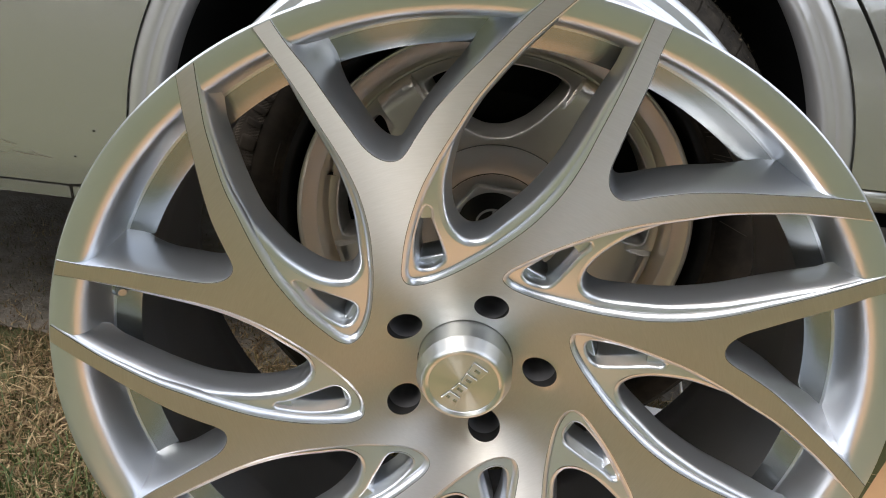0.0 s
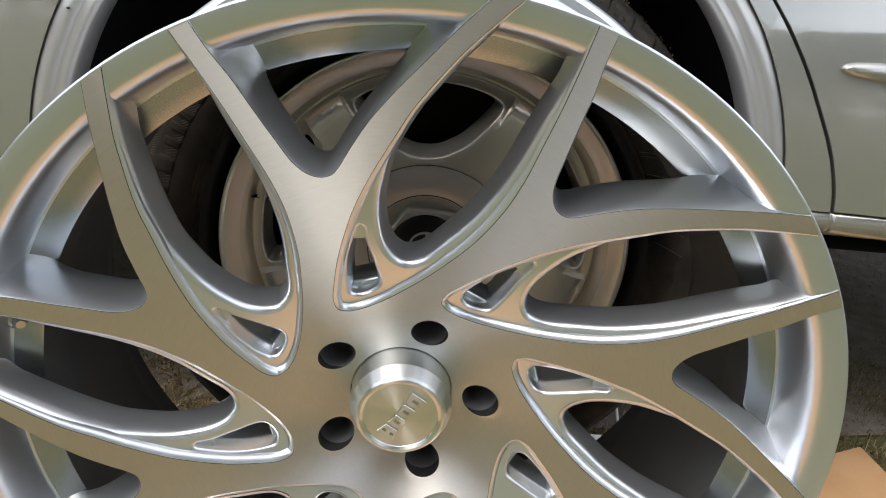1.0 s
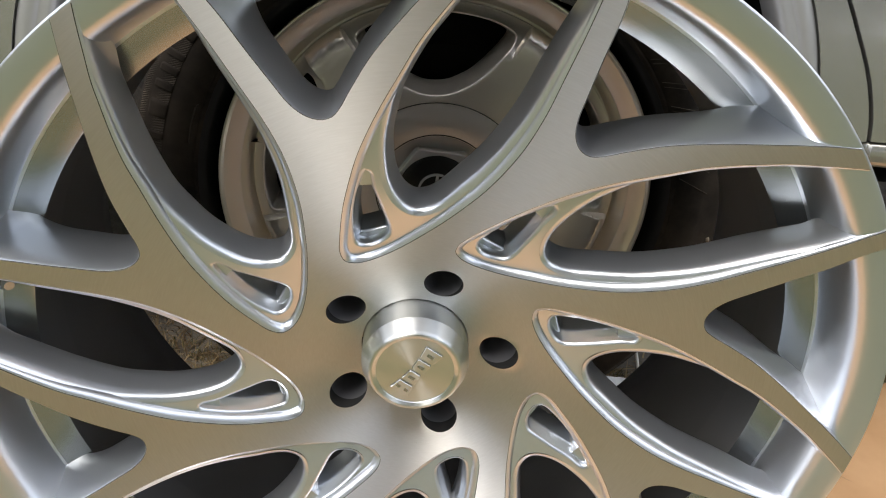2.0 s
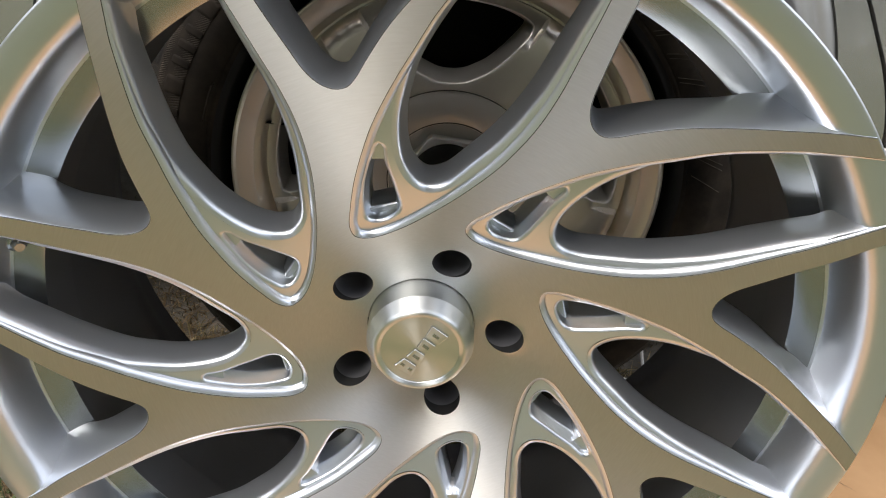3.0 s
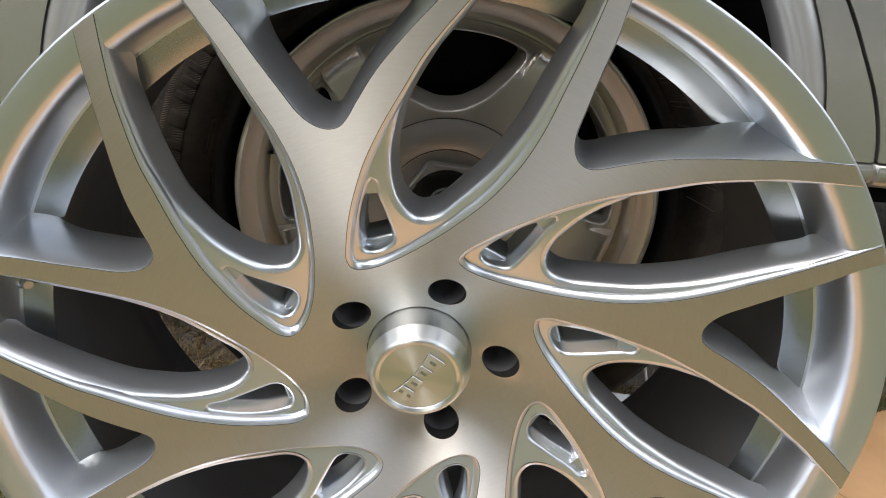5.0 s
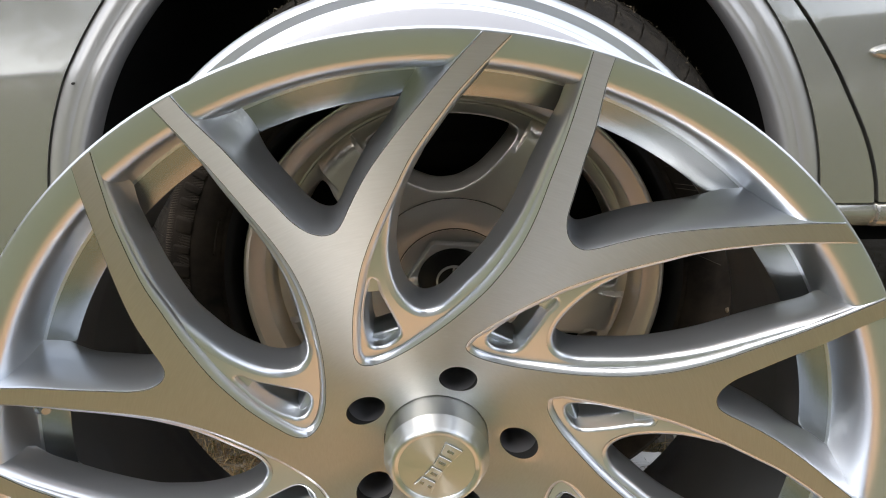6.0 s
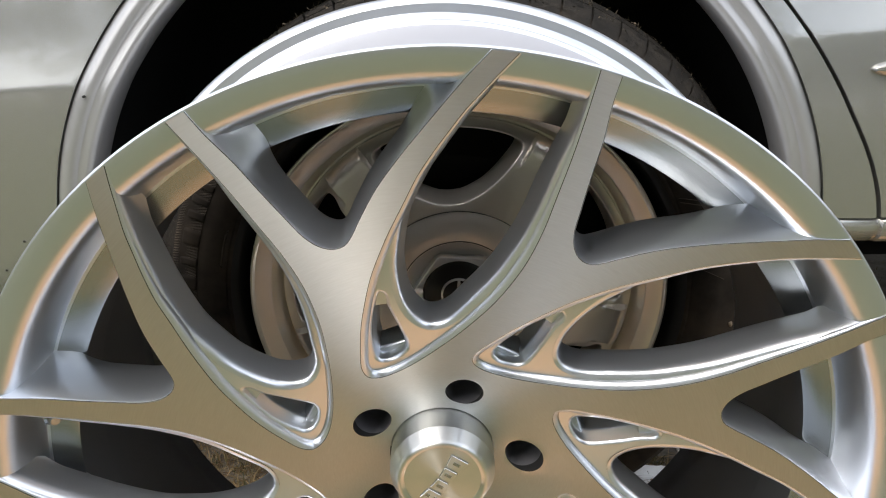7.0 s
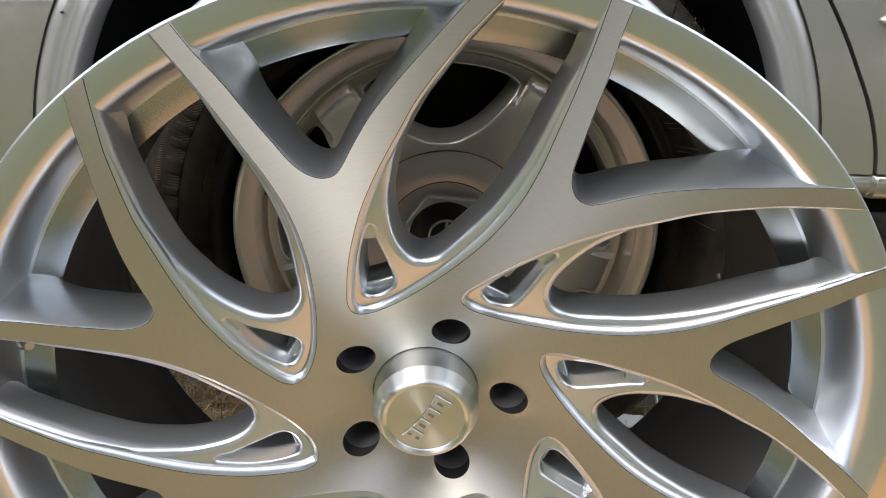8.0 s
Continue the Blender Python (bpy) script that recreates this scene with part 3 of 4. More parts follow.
def build_car():
    car = empty("car", (0.0, 0.26, 0.0), "champagne silver sedan parked with its rear wheel showing", "car")
    inv = Matrix.Translation((0, -0.26, 0))
    door_gap = curve(np.array([(0.16, 0.95), (0.22, 0.78), (0.285, 0.69), (0.324, 0.648), (0.360, 0.603), (0.384, 0.569), (0.401, 0.541), (0.418, 0.513), (0.431, 0.487), (0.442, 0.458), (0.447, 0.4365)]), 0.02)
    quarter = np.concatenate([door_gap, [(0.443, 0.4355), (0.392, 0.4355)], arch_arc(0.3932, 5, 187, 90), [(-0.470, 0.336), (-1.6, 0.336), (-1.6, 0.95)]])
    part("quarter_panel", flank_mesh("quarter_panel", quarter, BODY), car, at=inv)
    door = np.concatenate([door_gap[::-1] + (0.0048, 0.0), [(1.9, 0.95), (1.9, 0.4365), (0.454, 0.4365)]])
    part("rear_door", flank_mesh("rear_door", door, BODY), car, at=inv)
    b = Builder()
    rows = []
    for x in (0.396, 0.447, 0.449, 0.4535, 0.4555, 0.6, 1.0, 1.9):
        seam = 0.004 if 0.448 < x < 0.4545 else 0.0
        rows.append(np.array([(x, float(body_depth(x, 0.42)) + d + seam, z) for z, d in ((0.4335, 0.020), (0.4335, 0.0015), (0.4320, 0.0), (0.4240, -0.001), (0.4160, 0.0002), (0.4100, 0.0035), (0.4060, 0.010), (0.4050, 0.05))]))
    b.rows(rows, 0)
    part("sill_panel", sharp(b.mesh("sill_panel", [BODY]), 60), car, at=inv)
    # arch moulding
    b = Builder()
    rings = []
    for r, d in ((0.3912, 0.022), (0.3912, 0.001), (0.386, -0.006), (0.378, -0.009), (0.372, -0.006), (0.370, -0.005), (0.364, -0.009), (0.358, -0.008), (0.354, -0.002), (0.354, 0.03)):
        q = arch_arc(r, -2, 188, 100)
        rings.append(np.stack([q[:, 0], body_depth(q[:, 0], q[:, 1]) + d, q[:, 1]], 1))
    b.rows(rings, 0)
    part("arch_moulding", b.mesh("arch_moulding", [TRIM]), car, "silver wheel arch moulding", at=inv)
    # inner liner
    b = Builder()
    rings = []
    for r, y in ((0.40, 0.28), (0.40, 0.70), (0.02, 0.72)):
        q = arch_arc(r, 2, 178, 60)
        rings.append(np.stack([q[:, 0], np.full(len(q), y), q[:, 1]], 1))
    b.rows(rings, 0)
    part("wheel_housing", b.mesh("wheel_housing", [BLACK]), car, at=inv)
    b = Builder()
    b.add([(-1.6, 0.30, 0.34), (1.9, 0.30, 0.40), (1.9, 1.9, 0.44), (-1.6, 1.9, 0.40)], [(0, 1, 2, 3)])
    part("underbody", b.mesh("underbody", [BLACK]), car, at=inv)
    # the rest of the bodywork, above and behind the flank
    b = Builder()
    side = [(-1.60, 0.40), (-1.62, 0.75), (-1.52, 0.95), (-0.80, 1.00), (-0.62, 1.06), (-0.28, 1.32), (-0.05, 1.38), (0.60, 1.41), (1.30, 1.41), (1.90, 1.38), (1.90, 0.42)]
    rows = []
    for y, k in ((0.387, 0.0), (0.41, 0.06), (0.52, 0.66), (0.66, 0.95), (1.08, 1.0), (1.50, 0.95), (1.64, 0.66), (1.75, 0.06), (1.773, 0.0), (1.88, -1.0)):
        rows.append([(x, y, min(z, 0.95 + max(z - 0.95, 0) * k) if k >= 0 else 0.42) for x, z in side])
    b.rows(rows, 0)
    part("body_shell", sharp(b.mesh("body_shell", [BODY]), 30), car, at=inv)
    # the moulding along the door
    b = Builder()
    rings = []
    for x, k in ((0.4145, 0.10), (0.418, 0.42), (0.427, 0.66), (0.450, 0.90), (0.50, 1.0), (0.8, 1.0), (1.9, 1.0)):
        z0 = 0.586
        prof = [(-0.0115, 0.004), (-0.011, -0.003), (-0.007, -0.008), (0.0, -0.0105), (0.006, -0.008), (0.0095, -0.003), (0.010, 0.004)]
        rings.append(np.array([(x, float(body_depth(x, z0)) + d * (0.4 + 0.6 * k), z0 + h * k) for h, d in prof]))
    b.rows(rings, 0)
    b.add(rings[0], [tuple(range(7))])
    part("side_moulding", b.mesh("side_moulding", [BODY]), car, "body coloured side moulding", at=inv)
    for x0, x1, z0, z1 in ((-1.6, -0.468, 0.318, 0.333), (-0.464, -0.390, 0.318, 0.333)):
        strip = np.array([(x0, z0), (x1, z0), (x1, z1), (x0, z1)])
        part("lower_lip", flank_mesh("lower_lip", strip, BODY), car, at=inv)
    for x, z, r in ((-0.430, 0.405, 0.0016), (-0.343, 0.556, 0.0016), (-0.455, 0.372, 0.0014)):
        b = Builder()
        ring = [(x + r * math.cos(t), float(body_depth(x, z)) - (0.0110 if x == -0.343 else 0.0006), z + r * 0.8 * math.sin(t)) for t in np.linspace(0, 2 * math.pi, 9)[:-1]]
        b.rows([ring, [(p, q + 0.002, o) for p, q, o in ring]], 0, closed=True)
        b.add(ring, [tuple(range(8))])
        part("paint_chip", b.mesh("paint_chip", [EDGE], smooth=False), car, "small dark paint chip", at=inv)
    for x0, x1, z0, z1 in ((-0.545, -0.520, 0.386, 0.378), (-0.535, -0.490, 0.372, 0.368), (-0.510, -0.478, 0.374, 0.366), (-0.560, -0.530, 0.370, 0.367)):
        b = Builder()
        line = curve(np.array([(x0, z0), ((x0 + x1) / 2, (z0 + z1) / 2 - 0.0015), (x1, z1)]), 0.004)
        rows = []
        for up in (-1, 1):
            rows.append([(x, float(body_depth(x, z)) - 0.0005, z + up * 0.0005 * math.sin(math.pi * k / (len(line) - 1))) for k, (x, z) in enumerate(line)])
        b.rows(rows, 0)
        part("scratch", b.mesh("scratch", [SCUFF], smooth=False), car, "dark scuff in the paint", at=inv)
    build_car_wheel(car, inv @ Matrix.Translation(AXLE))
    return car


def ring_part(name, profile, mat, parent, label="", at=None, crease=30):
    return part(name, sharp(revolve(profile, 144).mesh(name, [mat]), crease), parent, label, at)


def build_car_wheel(car, at):
    rim_line = [(0.2290, 0.004), (0.2290, -0.001), (0.2280, -0.0035), (0.2262, -0.0035), (0.2252, -0.0015), (0.2240, 0.0), (0.2085, 0.0050), (0.2070, 0.0062), (0.2060, 0.009), (0.1992, 0.0300), (0.1980, 0.0315), (0.1960, 0.0315), (0.1950, 0.034), (0.1900, 0.040), (0.186, 0.20), (0.228, 0.23), (0.2300, 0.20)]
    # The silver barrel behind the spokes is coloured black in place of its shade.
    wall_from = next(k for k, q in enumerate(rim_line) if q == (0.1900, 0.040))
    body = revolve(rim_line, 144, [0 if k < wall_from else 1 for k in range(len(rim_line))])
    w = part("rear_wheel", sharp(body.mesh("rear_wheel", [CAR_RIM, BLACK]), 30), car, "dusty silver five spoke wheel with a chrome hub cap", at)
    # Unseen black disc added so the spoke windows stay dark.
    ring_part("window_backing", [(0.001, 0.075), (0.140, 0.075), (0.150, 0.085), (0.185, 0.095), (0.187, 0.20)], BLACK, w)
    # sidewall, shoulder and tread
    ring_part("tyre_bead", [(0.2270, 0.030), (0.2275, 0.018), (0.2310, 0.012), (0.2365, 0.005), (0.2390, -0.003), (0.2430, -0.0095), (0.2470, -0.0122)], BEAD, w, "clean black tyre bead")
    ring_part("tyre", [(0.2466, -0.0100), (0.2470, -0.0125), (0.2500, -0.0135), (0.2520, -0.0130), (0.2540, -0.0148), (0.2680, -0.0178), (0.2800, -0.0182),
                       (0.2815, -0.0174), (0.3000, -0.0146), (0.3090, -0.0110), (0.3110, -0.0080), (0.3160, -0.0035), (0.3230, 0.006), (0.3280, 0.020), (0.3290, 0.10), (0.3290, 0.15), (0.322, 0.205), (0.300, 0.235), (0.25, 0.240), (0.226, 0.225)], RUBBER, w, "dusty black tyre")
    b = Builder()
    for t in np.radians(np.arange(92.0, 192.0, 0.36)):
        u, n = np.array([math.cos(t), math.sin(t)]), np.array([-math.sin(t), math.cos(t)])
        q = []
        for r, d in ((0.2822, -0.0173), (0.3085, -0.0112)):
            for s, lift_y in ((-0.0005, 0.0003), (0.0, -0.0011), (0.0005, 0.0003)):
                p = u * r + n * (s + (r - 0.29) * 0.45)
                q.append((p[0], d + lift_y, p[1]))
        b.add(q, [(0, 1, 4, 3), (1, 2, 5, 4)])
    tagged(part("sidewall_serration", b.mesh("sidewall_serration", [RIDGE_RUBBER], smooth=False, weld=0), w), kind="stuff")
    blocks = Builder()
    for k in range(64):
        t0, t1 = 2 * math.pi * (k + 0.04) / 64, 2 * math.pi * (k + 0.96) / 64
        for (r0, d0), (r1, d1), skew in (((0.3105, -0.0085), (0.3320, 0.0200), 0.0), ((0.3325, 0.024), (0.3335, 0.060), 0.012), ((0.3335, 0.066), (0.3335, 0.110), 0.024)):
            rows = []
            for f in (0.0, 0.35, 0.7, 1.0):
                r, d = r0 + (r1 - r0) * f + 0.0035 * math.sin(math.pi * f), d0 + (d1 - d0) * f - 0.002 * math.sin(math.pi * f)
                sk = skew * f
                rows.append([(r * math.cos(t + sk), d, r * math.sin(t + sk)) for t in (t0, t1)])
            inner = [[(x * 0.975, y + 0.004, z * 0.975) for x, y, z in row] for row in rows]
            q = [c for row in rows for c in row] + [c for row in inner for c in row]
            fs = []
            for i in range(3):
                fs += [(2 * i, 2 * i + 1, 2 * i + 3, 2 * i + 2), (2 * i, 2 * i + 2, 10 + 2 * i, 8 + 2 * i), (2 * i + 1, 9 + 2 * i, 11 + 2 * i, 2 * i + 3)]
            fs += [(0, 8, 9, 1), (6, 7, 15, 14)]
            blocks.add(q, fs)
    tagged(part("tread", blocks.mesh("tread", [TREAD_RUBBER], smooth=False, weld=0), w), kind="stuff")
    # raised marks on the sidewall
    def side_y(r):
        return np.interp(r, [0.2420, 0.2500, 0.2680, 0.2800, 0.3000, 0.3090], [-0.0105, -0.0138, -0.0178, -0.0182, -0.0148, -0.0112])

    for t0, t1, r0, r1 in ((145.8, 149.6, 0.281, 0.301), (152.4, 154.0, 0.281, 0.301), (155.6, 157.4, 0.281, 0.301), (159.0, 160.8, 0.281, 0.301), (163.0, 166.8, 0.281, 0.301), (169.5, 171.3, 0.281, 0.301), (173.5, 177.0, 0.281, 0.301),
                           (176, 184, 0.247, 0.2505), (186, 190, 0.247, 0.2505), (10, 16, 0.247, 0.2505), (160, 172, 0.2555, 0.2580)):
        b = Builder()
        rows = []
        for r, d in ((r0, 0.002), (r0 + 0.0012, -0.0010), (r0 + 0.0025, -0.0015), (r1 - 0.0025, -0.0015), (r1 - 0.0012, -0.0010), (r1, 0.002)):
            pinch = 0.5 if r in (r0, r1) else 0.12 if abs(d + 0.0010) < 1e-6 else 0.0
            q = pinch * min(t1 - t0, 1.2)
            rows.append([(r * math.cos(radians(t)), side_y(r) + d + (0.002 if i in (0, 8) else 0.0), r * math.sin(radians(t))) for i, t in enumerate(np.linspace(t0 + q, t1 - q, 9))])
        b.rows(rows, 0)
        part("raised_bar", b.mesh("raised_bar", [RUBBER]), w)
    for k in range(-3, 4):
        for a0 in (33.4 - 6.1 * k, 28.5 - 6.1 * k):
            b = Builder()
            rows = []
            for r in (0.2545, 0.262, 0.270, 0.278, 0.285):
                t = radians(a0 - 3.7 * (r - 0.2545) / 0.0285)
                u, n = np.array([math.cos(t), math.sin(t)]), np.array([-math.sin(t), math.cos(t)])
                rows.append([((u * r + n * m)[0], side_y(r) + d, (u * r + n * m)[1]) for m, d in ((-0.0006, 0.0004), (0.0, -0.0009), (0.0006, 0.0004))])
            b.rows(rows, 0)
            part("sidewall_rib", b.mesh("sidewall_rib", [RIDGE_RUBBER]), w)
    # spoke disc with five windows; each spoke's blunt end rolls down to the rim
    half = [(105.5, 5), (108, 9), (114, 13.5), (124, 18.5), (143, 23.0), (160, 25.3), (174, 26.8), (182, 26.2), (185.5, 22), (186.5, 12)]
    win = half + [(187, 0)] + [(r, -a) for r, a in half[::-1]] + [(104.5, 0)]
    b = Builder()
    circle = np.array([(0.1954 * math.cos(t), 0.1954 * math.sin(t)) for t in np.linspace(0, 2 * math.pi, 160, endpoint=False)])
    mouths = []
    for k in range(5):
        pts = np.array([(r / 1000 * math.cos(radians(95 - 72 * k + a)), r / 1000 * math.sin(radians(95 - 72 * k + a))) for r, a in win])
        mouths.append(curve(pts, 0.004, closed=True))

    def face_y(q):
        r, t = np.hypot(q[:, 0], q[:, 1]), np.degrees(np.arctan2(q[:, 1], q[:, 0]))
        off = r * np.sin(np.radians(np.abs((t - 131 + 36) % 72 - 36)))
        on = np.clip((0.0240 - off) / 0.0018, 0, 1)
        on = on * on * (3 - 2 * on)
        high = np.interp(r, [0.0, 0.06, 0.10, 0.160, 0.178, 0.185, 0.1905, 0.1940, 0.1954], [0.004, 0.004, 0.005, 0.006, 0.0068, 0.0085, 0.0125, 0.0190, 0.0240])
        low = np.interp(r, [0.0, 0.06, 0.10, 0.160, 0.172, 0.184, 0.1954], [0.004, 0.004, 0.005, 0.006, 0.0140, 0.0195, 0.0240])
        return low + (high - low) * on

    well = np.array([(0.0634 * math.cos(t), 0.0634 * math.sin(t)) for t in np.linspace(0, 2 * math.pi, 72, endpoint=False)])
    ends = []
    for k in range(5):
        c, n = np.array([math.cos(radians(131 - 72 * k)), math.sin(radians(131 - 72 * k))]), np.array([-math.sin(radians(131 - 72 * k)), math.cos(radians(131 - 72 * k))])
        ends += [c * math.sqrt(r * r - m * m) + n * m * g for r in np.arange(0.158, 0.195, 0.003) for m in (0.0218, 0.0226, 0.0234, 0.0243) for g in (-1, 1)]
        ends += [c * r * math.cos(a) + n * r * math.sin(a) for r in (0.1785, 0.185, 0.1905, 0.1938) for a in np.linspace(-0.11, 0.11, 14)]
    v, f = sheet(circle, [*mouths, well], step=0.0045, extra=np.array(ends))
    edge = np.stack([circle[:, 0], face_y(circle), circle[:, 1]], 1)
    b.rows([edge, edge + (0, 0.014, 0)], 0, closed=True)
    b.add(np.stack([v[:, 0], face_y(v), v[:, 1]], 1), f)
    for h in mouths:
        nrm = normals_2d(h, True)
        rings = []
        for m, d in ((0.0, 0.0), (0.0009, 0.0004), (0.0016, 0.0014), (0.0021, 0.0040), (0.0044, 0.0160), (0.0070, 0.0300), (0.0074, 0.0360)):
            q = h - nrm * m
            rings.append(np.stack([q[:, 0], face_y(h) + d, q[:, 1]], 1))
        b.rows(rings, 0, closed=True)
    part("spoke_disc", sharp(b.mesh("spoke_disc", [CAR_RIM]), 40), w)
    ring_part("hub_seam", [(0.0981, 0.0047), (0.0991, 0.0046), (0.0992, 0.0070)], EDGE, w)
    ring_part("hub_cover", [(0.0985, 0.010), (0.0984, 0.0054), (0.0979, 0.0049), (0.0900, 0.0042), (0.0650, 0.0034), (0.0642, 0.0038), (0.0634, 0.010)], HUB_COVER, w, "grey hub cover plate")
    ring_part("hub_gap", [(0.0652, 0.0037), (0.0650, 0.0030), (0.0639, 0.0032), (0.0636, 0.0080)], EDGE, w)
    b = Builder()
    rows = []
    nut = ((0.0635, 0.005), (0.0632, 0.0110), (0.0570, 0.0120), (0.0538, 0.0115), (0.0530, 0.0065), (0.0520, 0.0045), (0.0508, 0.0042), (0.0495, 0.0046), (0.0402, 0.0072), (0.0392, 0.0120))
    for r, d in nut:
        k = np.interp(r, [0.0392, 0.0402, 0.0495, 0.0538, 0.0600], [0.0, 0.0, 1.0, 1.0, 0.0])
        row = []
        for i in range(72):
            t = 2 * math.pi * i / 72
            hexed = math.cos(math.pi / 6) / math.cos((t - radians(57)) % (math.pi / 3) - math.pi / 6)
            q = r * (1 + k * (hexed - 1))
            row.append((q * math.cos(t), d, q * math.sin(t)))
        rows.append(row)
    b.rows(rows, 0, closed=True)
    hexcap = part("hex_cap", sharp(b.mesh("hex_cap", [CHROME]), 20), w, "chrome hexagonal hub cap")
    ring_part("hex_centre", [(0.0393, 0.0122), (0.0385, 0.0112), (0.0360, 0.0104), (0.0300, 0.0088), (0.0150, 0.0066), (0.0001, 0.0060)], BLACK_GLOSS, hexcap, crease=60)
    ring_part("emblem_ring", [(0.0200, 0.0090), (0.0196, 0.0058), (0.0176, 0.0054), (0.0172, 0.0080)], CHROME, hexcap)
    for k in range(3):
        b = Builder()
        t = radians(120 * k + 90)
        u, n = np.array([math.cos(t), math.sin(t)]), np.array([-math.sin(t), math.cos(t)])
        ring = [u * r + n * m for r, m in ((0.001, -0.0030), (0.0185, -0.0012), (0.0185, 0.0012), (0.001, 0.0030))]
        b.rows([[(q[0], y, q[1]) for q in ring] for y in (0.0080, 0.0052)], 0, closed=True)
        b.add([(q[0], 0.0052, q[1]) for q in ring], [(0, 1, 2, 3)])
        part("emblem_bar", b.mesh("emblem_bar", [CHROME], smooth=False), hexcap)
    return w


car = build_car()

# ---- the ground ----
b = Builder()
n = 60
xs = np.concatenate([[-60, -20, -6], np.linspace(-1.8, 2.0, n), [6, 20, 60]])
ys = np.concatenate([[-60, -20, -6, -3], np.linspace(-1.4, 2.2, n), [6, 20, 60]])
verts = []
for y in ys:
    for x in xs:
        q = 0.006 * noise.noise((x * 3.1, y * 3.1, 0.0)) + 0.003 * noise.noise((x * 13, y * 13, 4.0)) if abs(x) < 2 and abs(y) < 2.3 else 0.0
        verts.append((x, y, q - 0.004))
w_ = len(xs)
faces = [(j * w_ + i, j * w_ + i + 1, (j + 1) * w_ + i + 1, (j + 1) * w_ + i) for j in range(len(ys) - 1) for i in range(w_ - 1)]
b.add(verts, faces)
ground = new("ground", b.mesh("ground", [GROUND]))
tagged(ground, "dry patchy lawn soil reaching under the car", "ground", kind="structure")


def build_dirt():
    """Bare grey-brown soil in the lee of the car."""
    edge = curve(np.array([(-2.4, 0.46), (-1.4, 0.47), (-0.7, 0.43), (-0.3, 0.36), (0.1, 0.30), (0.4, 0.38), (0.75, 0.47), (1.3, 0.50), (2.4, 0.47), (2.4, 2.3), (-2.4, 2.3)]), 0.06, closed=True)
    v, f = sheet(edge, step=0.05)
    z = np.array([0.0035 + 0.0065 * noise.noise((x * 3.1, y * 3.1, 0.0)) + 0.004 * noise.noise((x * 17, y * 17, 2.0)) for x, y in v])
    me = link_mesh("dirt_patch", np.stack([v[:, 0], v[:, 1], z], 1), [tuple(int(i) for i in t) for t in f], DIRT)
    return tagged(new("dirt_patch", me), "bare grey-brown soil under the car", "soil", kind="structure")


build_dirt()


def build_cardboard():
    """A flattened carton under and before the wheel, one flap bent up a little."""
    outline = np.array([(-0.34, -0.34), (0.62, -0.37), (0.735, 0.33), (0.722, 0.425), (0.665, 0.402), (0.50, 0.20), (0.46, 0.12), (-0.30, 0.12)])
    v, f = sheet(outline, step=0.06)
    z = lambda q: 0.0045 + 0.003 * np.sin(q[:, 0] * 7 + q[:, 1] * 3) ** 2 + 0.04 * np.maximum(q[:, 0] - 0.62, 0)
    b = Builder()
    b.add(np.stack([v[:, 0], v[:, 1], z(v) + 0.004], 1), f)
    b.add(np.stack([v[:, 0], v[:, 1], z(v)], 1), [t[::-1] for t in f])
    o = outline
    b.rows([np.stack([o[:, 0], o[:, 1], z(o) + h], 1) for h in (0.004, 0.0)], 0, closed=True)
    return tagged(new("cardboard_sheet", sharp(b.mesh("cardboard_sheet", [CARD]), 40)), "flattened tan cardboard carton lying on the grass under the wheel", "cardboard")


build_cardboard()


def build_grass(name, label, count, seed, zone, height, mat, lean=0.9, width=1.0, thinned=True, share=None):
    """Many single blades in one mesh, each a bent strip of two faces."""
    rng = np.random.default_rng(seed)
    vs, fs = [], []
    x0, x1, y0, y1 = zone
    while len(fs) < 2 * count:
        x, y = rng.uniform(x0, x1), rng.uniform(y0, y1)
        if min(x - x0, x1 - x, y1 - y) < 0.45 * rng.random():
            continue
        if -0.35 < x < 0.64 and -0.38 < y < 0.12 or 0.44 < x < 0.745 and -0.37 < y < 0.43 and y < 0.13 + (x - 0.46) * 1.6 or abs(x) < 0.34 and -0.09 < y < 0.24:
            continue
        if share and rng.random() > share(x, y):
            continue
        under = y > 0.42
        if thinned and under and rng.random() < ((0.0 if y < 0.72 else 0.5) if x > 0.45 else 0.75 if y < 0.8 else 0.965):
            continue
        if noise.noise((x * 5, y * 5, 9.0)) < -0.25 and rng.random() < 0.7:
            continue
        h = height * rng.uniform(0.4, 1.25) * (0.6 if under else 1.0)
        t = rng.uniform(0, 2 * math.pi)
        s = lean * rng.uniform(0.2, 1.3)
        wdt = rng.uniform(0.0004, 0.0010) * width
        dx, dy = math.cos(t), math.sin(t)
        px, py = -dy * wdt, dx * wdt
        k = len(vs)
        vs += [(x - px, y - py, -0.006), (x + px, y + py, -0.006), (x + dx * s * h * 0.4 - px * 0.8, y + dy * s * h * 0.4 - py * 0.8, h * 0.6), (x + dx * s * h * 0.4 + px * 0.8, y + dy * s * h * 0.4 + py * 0.8, h * 0.6), (x + dx * s * h, y + dy * s * h, h * rng.uniform(0.5, 1.0))]
        fs += [(k, k + 1, k + 3, k + 2), (k + 2, k + 3, k + 4)]
    return tagged(new(name, link_mesh(name, vs, fs, mat, smooth=False)), label, "grass", kind="stuff")


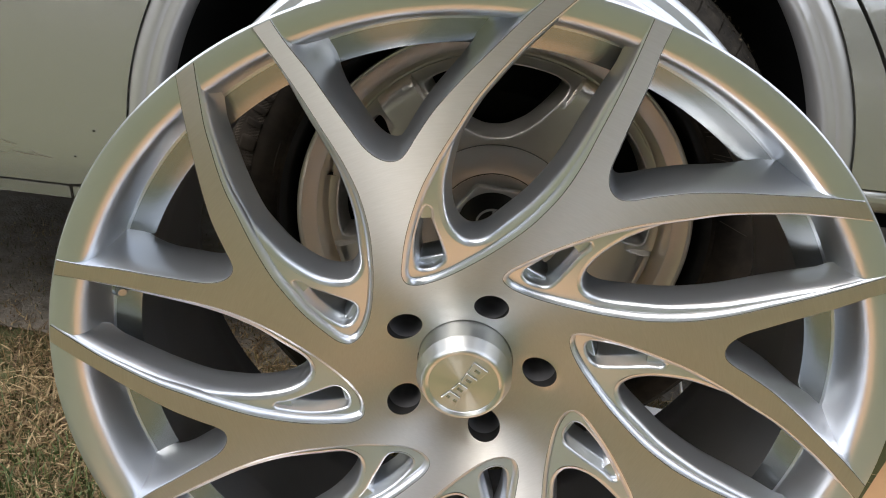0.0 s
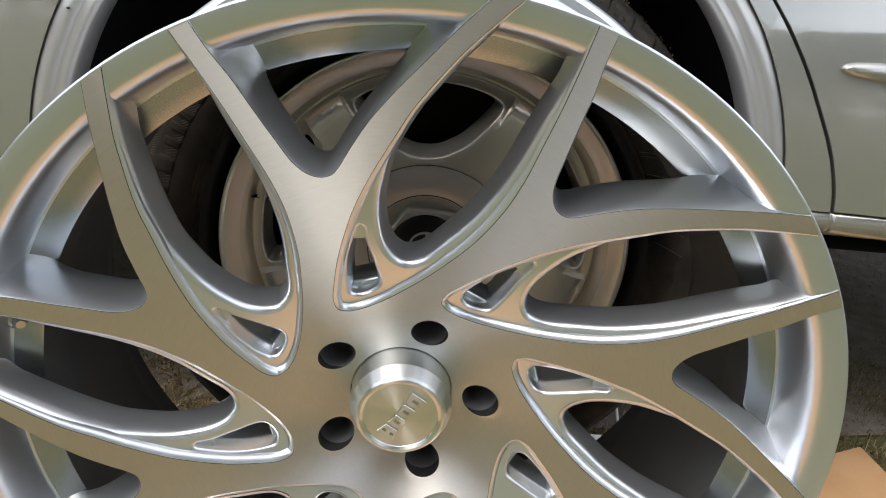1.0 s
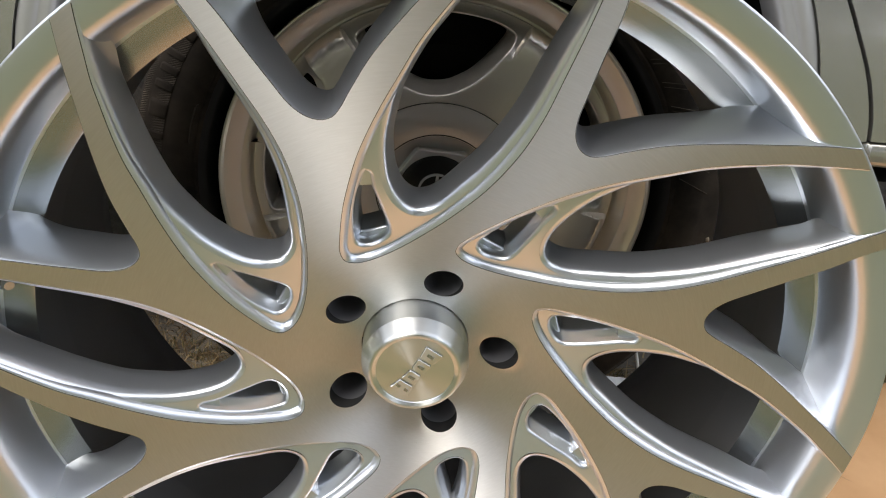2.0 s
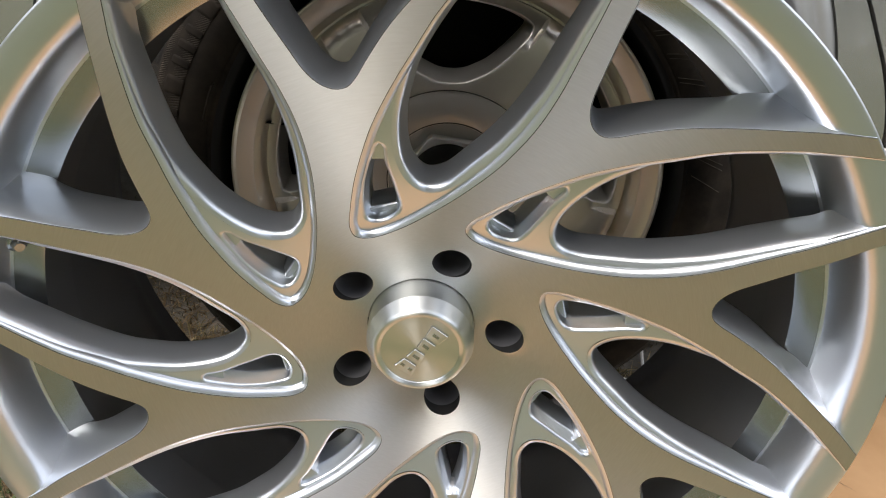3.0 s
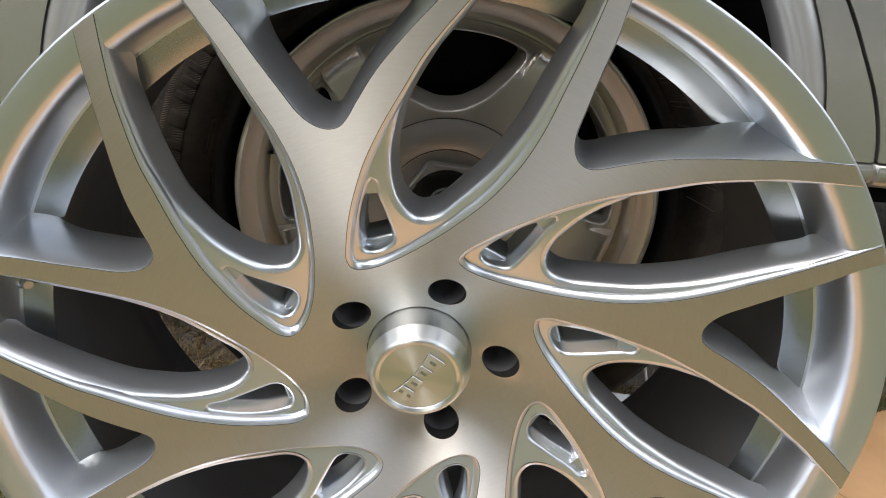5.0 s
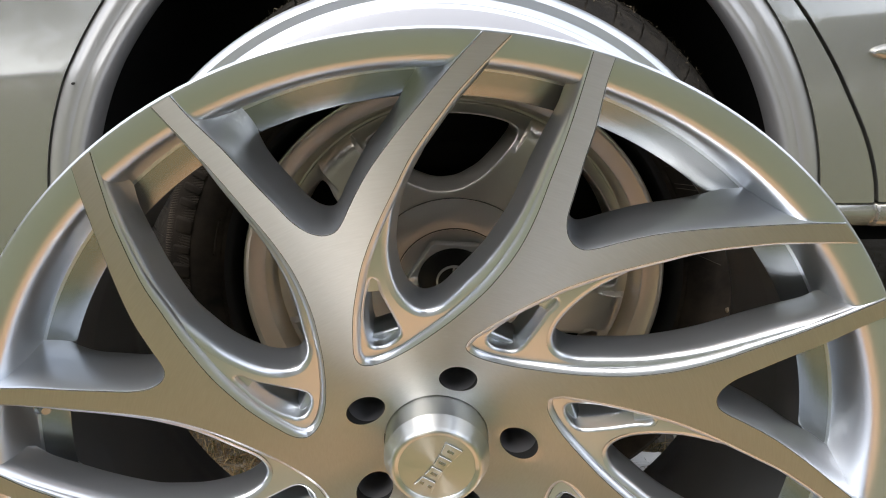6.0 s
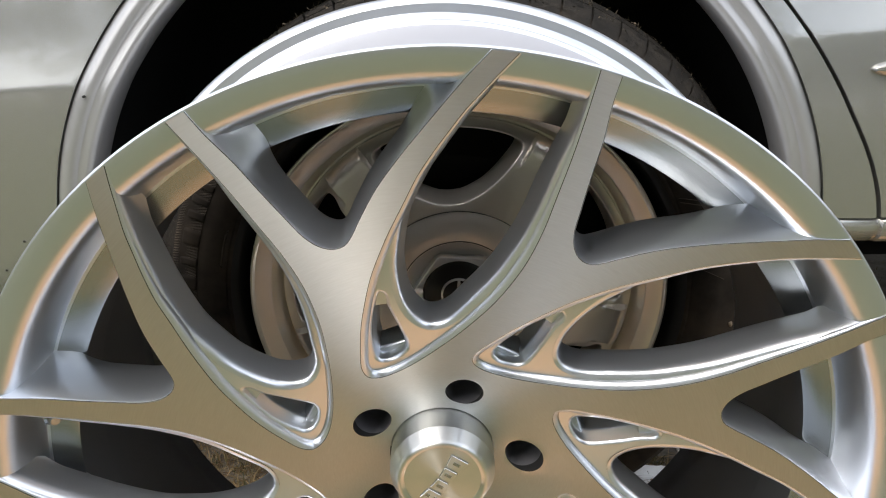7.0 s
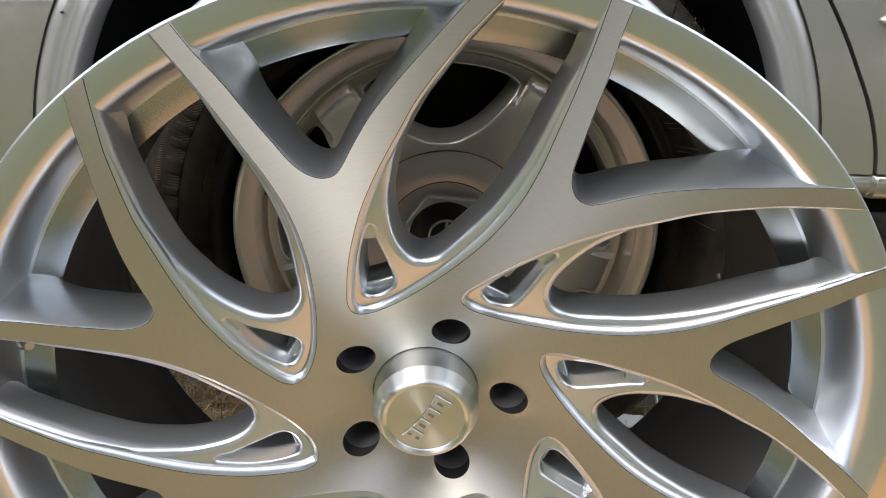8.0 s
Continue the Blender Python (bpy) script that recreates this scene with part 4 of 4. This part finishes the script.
build_grass("grass", "mown lawn grass, green and straw mixed", 52000, 3, (-1.6, 1.7, -0.36, 1.3), 0.022, DRY_LAWN)
build_grass("dry_grass", "dead straw coloured clippings on the lawn", 54000, 5, (-1.6, 1.7, -0.36, 1.3), 0.012, STRAW, 2.6)
build_grass("straw_clumps", "loose bleached straw lying on lawn and soil", 15000, 15, (-1.3, 0.8, -0.36, 1.0), 0.015, STRAW, 3.2, 2.0, False,
            lambda x, y: float(np.interp(y, [0.05, 0.20, 0.40, 0.45, 0.55], [0.12, 1.0, 1.0, 0.5, 0.0])) if x < -0.45 else 0.8)
build_grass("green_grass", "short green lawn grass before the car", 16000, 21, (-1.3, -0.2, -0.36, 0.30), 0.030, GREEN_LAWN, 0.8, 1.5, False,
            lambda x, y: float(np.interp(y, [0.05, 0.20, 0.30], [1.0, 0.35, 0.0])))
build_grass("far_grass", "green mown lawn stretching away from the car", 24000, 7, (-4.0, 4.0, -5.0, -0.36), 0.045, GRASS)


def build_unseen_trees():
    """Unseen trees added all round the lawn, far off, to darken low reflections: each crown a cloud of loose leaf
    clumps on a tapered trunk.
    """
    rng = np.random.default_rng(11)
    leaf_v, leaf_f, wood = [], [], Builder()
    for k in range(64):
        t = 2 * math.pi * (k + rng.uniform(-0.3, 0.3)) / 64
        # Nearer, taller ones added on the viewer's side to block the low sky.
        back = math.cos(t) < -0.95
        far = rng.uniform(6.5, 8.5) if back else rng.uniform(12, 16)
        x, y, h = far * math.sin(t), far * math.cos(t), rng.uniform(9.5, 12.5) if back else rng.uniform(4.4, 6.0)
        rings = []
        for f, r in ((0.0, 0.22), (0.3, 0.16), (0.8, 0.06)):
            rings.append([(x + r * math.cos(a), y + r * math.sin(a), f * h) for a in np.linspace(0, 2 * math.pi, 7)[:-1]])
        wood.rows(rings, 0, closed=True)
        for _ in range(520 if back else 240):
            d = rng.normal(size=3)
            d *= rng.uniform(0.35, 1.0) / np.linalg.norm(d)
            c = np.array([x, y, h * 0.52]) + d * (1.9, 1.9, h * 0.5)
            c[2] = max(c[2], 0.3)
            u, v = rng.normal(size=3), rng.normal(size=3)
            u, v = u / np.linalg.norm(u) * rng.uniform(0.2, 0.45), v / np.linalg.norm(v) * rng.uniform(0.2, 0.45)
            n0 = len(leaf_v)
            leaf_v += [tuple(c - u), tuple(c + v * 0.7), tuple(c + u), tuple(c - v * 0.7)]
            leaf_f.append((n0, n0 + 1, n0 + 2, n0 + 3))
    unseen_trees = tagged(new("unseen_trees", wood.mesh("unseen_trees", [BARK])), "unseen trees added round the lawn to darken low reflections", "trees", kind="stuff")
    crown = tagged(part("crown", link_mesh("crown", leaf_v, leaf_f, LEAVES, smooth=False), unseen_trees), kind="stuff")
    return unseen_trees


build_unseen_trees()


def build_scrap():
    """A torn scrap of white paper and a white plastic stake on the soil behind the wheel."""
    b = Builder()
    rng = np.random.default_rng(4)
    # a folded sheet: the near half lies flat, the far half stands up a little
    xs = np.linspace(0.0, 0.074, 10)
    rows = []
    for y, z in ((-0.070, 0.006), (-0.040, 0.007), (-0.012, 0.008), (-0.002, 0.0095), (0.002, 0.012), (0.008, 0.022)):
        rows.append(np.array([(x + 0.2 * y + 0.002 * rng.normal(), y + 0.0012 * rng.normal(), z + 0.002 * math.sin(x * 70 + y * 40)) for x in xs]))
    b.rows(rows, 0)
    b.rows([r + (0, 0, -0.0005) for r in rows[::-1]], 0)
    scrap = new("paper_scrap", b.mesh("paper_scrap", [PAPER], smooth=False, weld=0))
    scrap.matrix_basis = pose(0.250, 0.374, 0.001, 0, 0, 4)
    tagged(scrap, "folded white paper scrap lying on the soil", "paper")
    rings = []
    for z, r in ((0.0, 0.0022), (0.040, 0.0022), (0.104, 0.0021), (0.108, 0.0010)):
        rings.append([(r * math.cos(t), r * math.sin(t), z) for t in np.linspace(0, 2 * math.pi, 11)[:-1]])
    b = Builder()
    b.rows(rings, 0, closed=True)
    b.add(rings[-1], [tuple(range(10))])
    stake = new("plastic_stake", b.mesh("plastic_stake", [PAPER]))
    stake.matrix_basis = pose(0.346, 0.402, -0.004, 0, -17, 0)
    tagged(stake, "thin white plastic stake stuck upright in the soil", "stake")


build_scrap()


def build_debris():
    """Dry grass clippings caught in the tread of the car's tyre."""
    rng = np.random.default_rng(8)
    vs, fs = [], []
    for k in range(1900):
        t = radians(rng.uniform(20, 160))
        u = (math.degrees(t) * 64 / 360) % 1.0
        groove = u < 0.10 or u > 0.90
        r, y = (0.3300 if groove else 0.3345) + rng.uniform(-0.002, 0.0025), rng.uniform(-0.002, 0.14)
        r -= 0.012 * max(0.0, (0.018 - y) / 0.018)
        c = AXLE + Vector((r * math.cos(t), y, r * math.sin(t)))
        out = Vector((math.cos(t), 0, math.sin(t)))
        d = Vector(rng.normal(size=3))
        upright = k % 14 == 0
        d -= out * d.dot(out)
        d = (d.normalized() + out * (rng.uniform(0.1, 0.9) if upright else rng.uniform(-0.1, 0.12))).normalized() * rng.uniform(0.003, 0.010) * (rng.uniform(1.2, 2.4) if upright else 1.0)
        side = d.cross(out).normalized() * (rng.uniform(0.0002, 0.0004) if upright else rng.uniform(0.0005, 0.0014))
        bend = Vector(rng.normal(size=3)) * 0.0012
        n0 = len(vs)
        vs += [tuple(c - side), tuple(c + side), tuple(c + d * 0.55 + side * 0.8 + bend), tuple(c + d * 0.55 - side * 0.8 + bend), tuple(c + d)]
        fs += [(n0, n0 + 1, n0 + 2, n0 + 3), (n0 + 3, n0 + 2, n0 + 4)]
    tagged(new("dry_clippings", link_mesh("dry_clippings", vs, fs, DRY, smooth=False)), "dead grass clippings stuck in the tyre tread", "clippings", kind="stuff")
    bm = bmesh.new()
    bmesh.ops.create_icosphere(bm, subdivisions=2, radius=0.0045)
    for q in bm.verts:
        q.co *= 1 + 0.25 * noise.noise(q.co * 300)
        q.co.x *= 0.7
    me = bpy.data.meshes.new("pebble")
    bm.to_mesh(me)
    bm.free()
    me.materials.append(PEBBLE)
    stone = new("pebble", me)
    stone.matrix_basis = pose(0.319, 0.266, 0.307)
    tagged(stone, "small tan pebble caught against the tyre shoulder", "pebble")


build_debris()
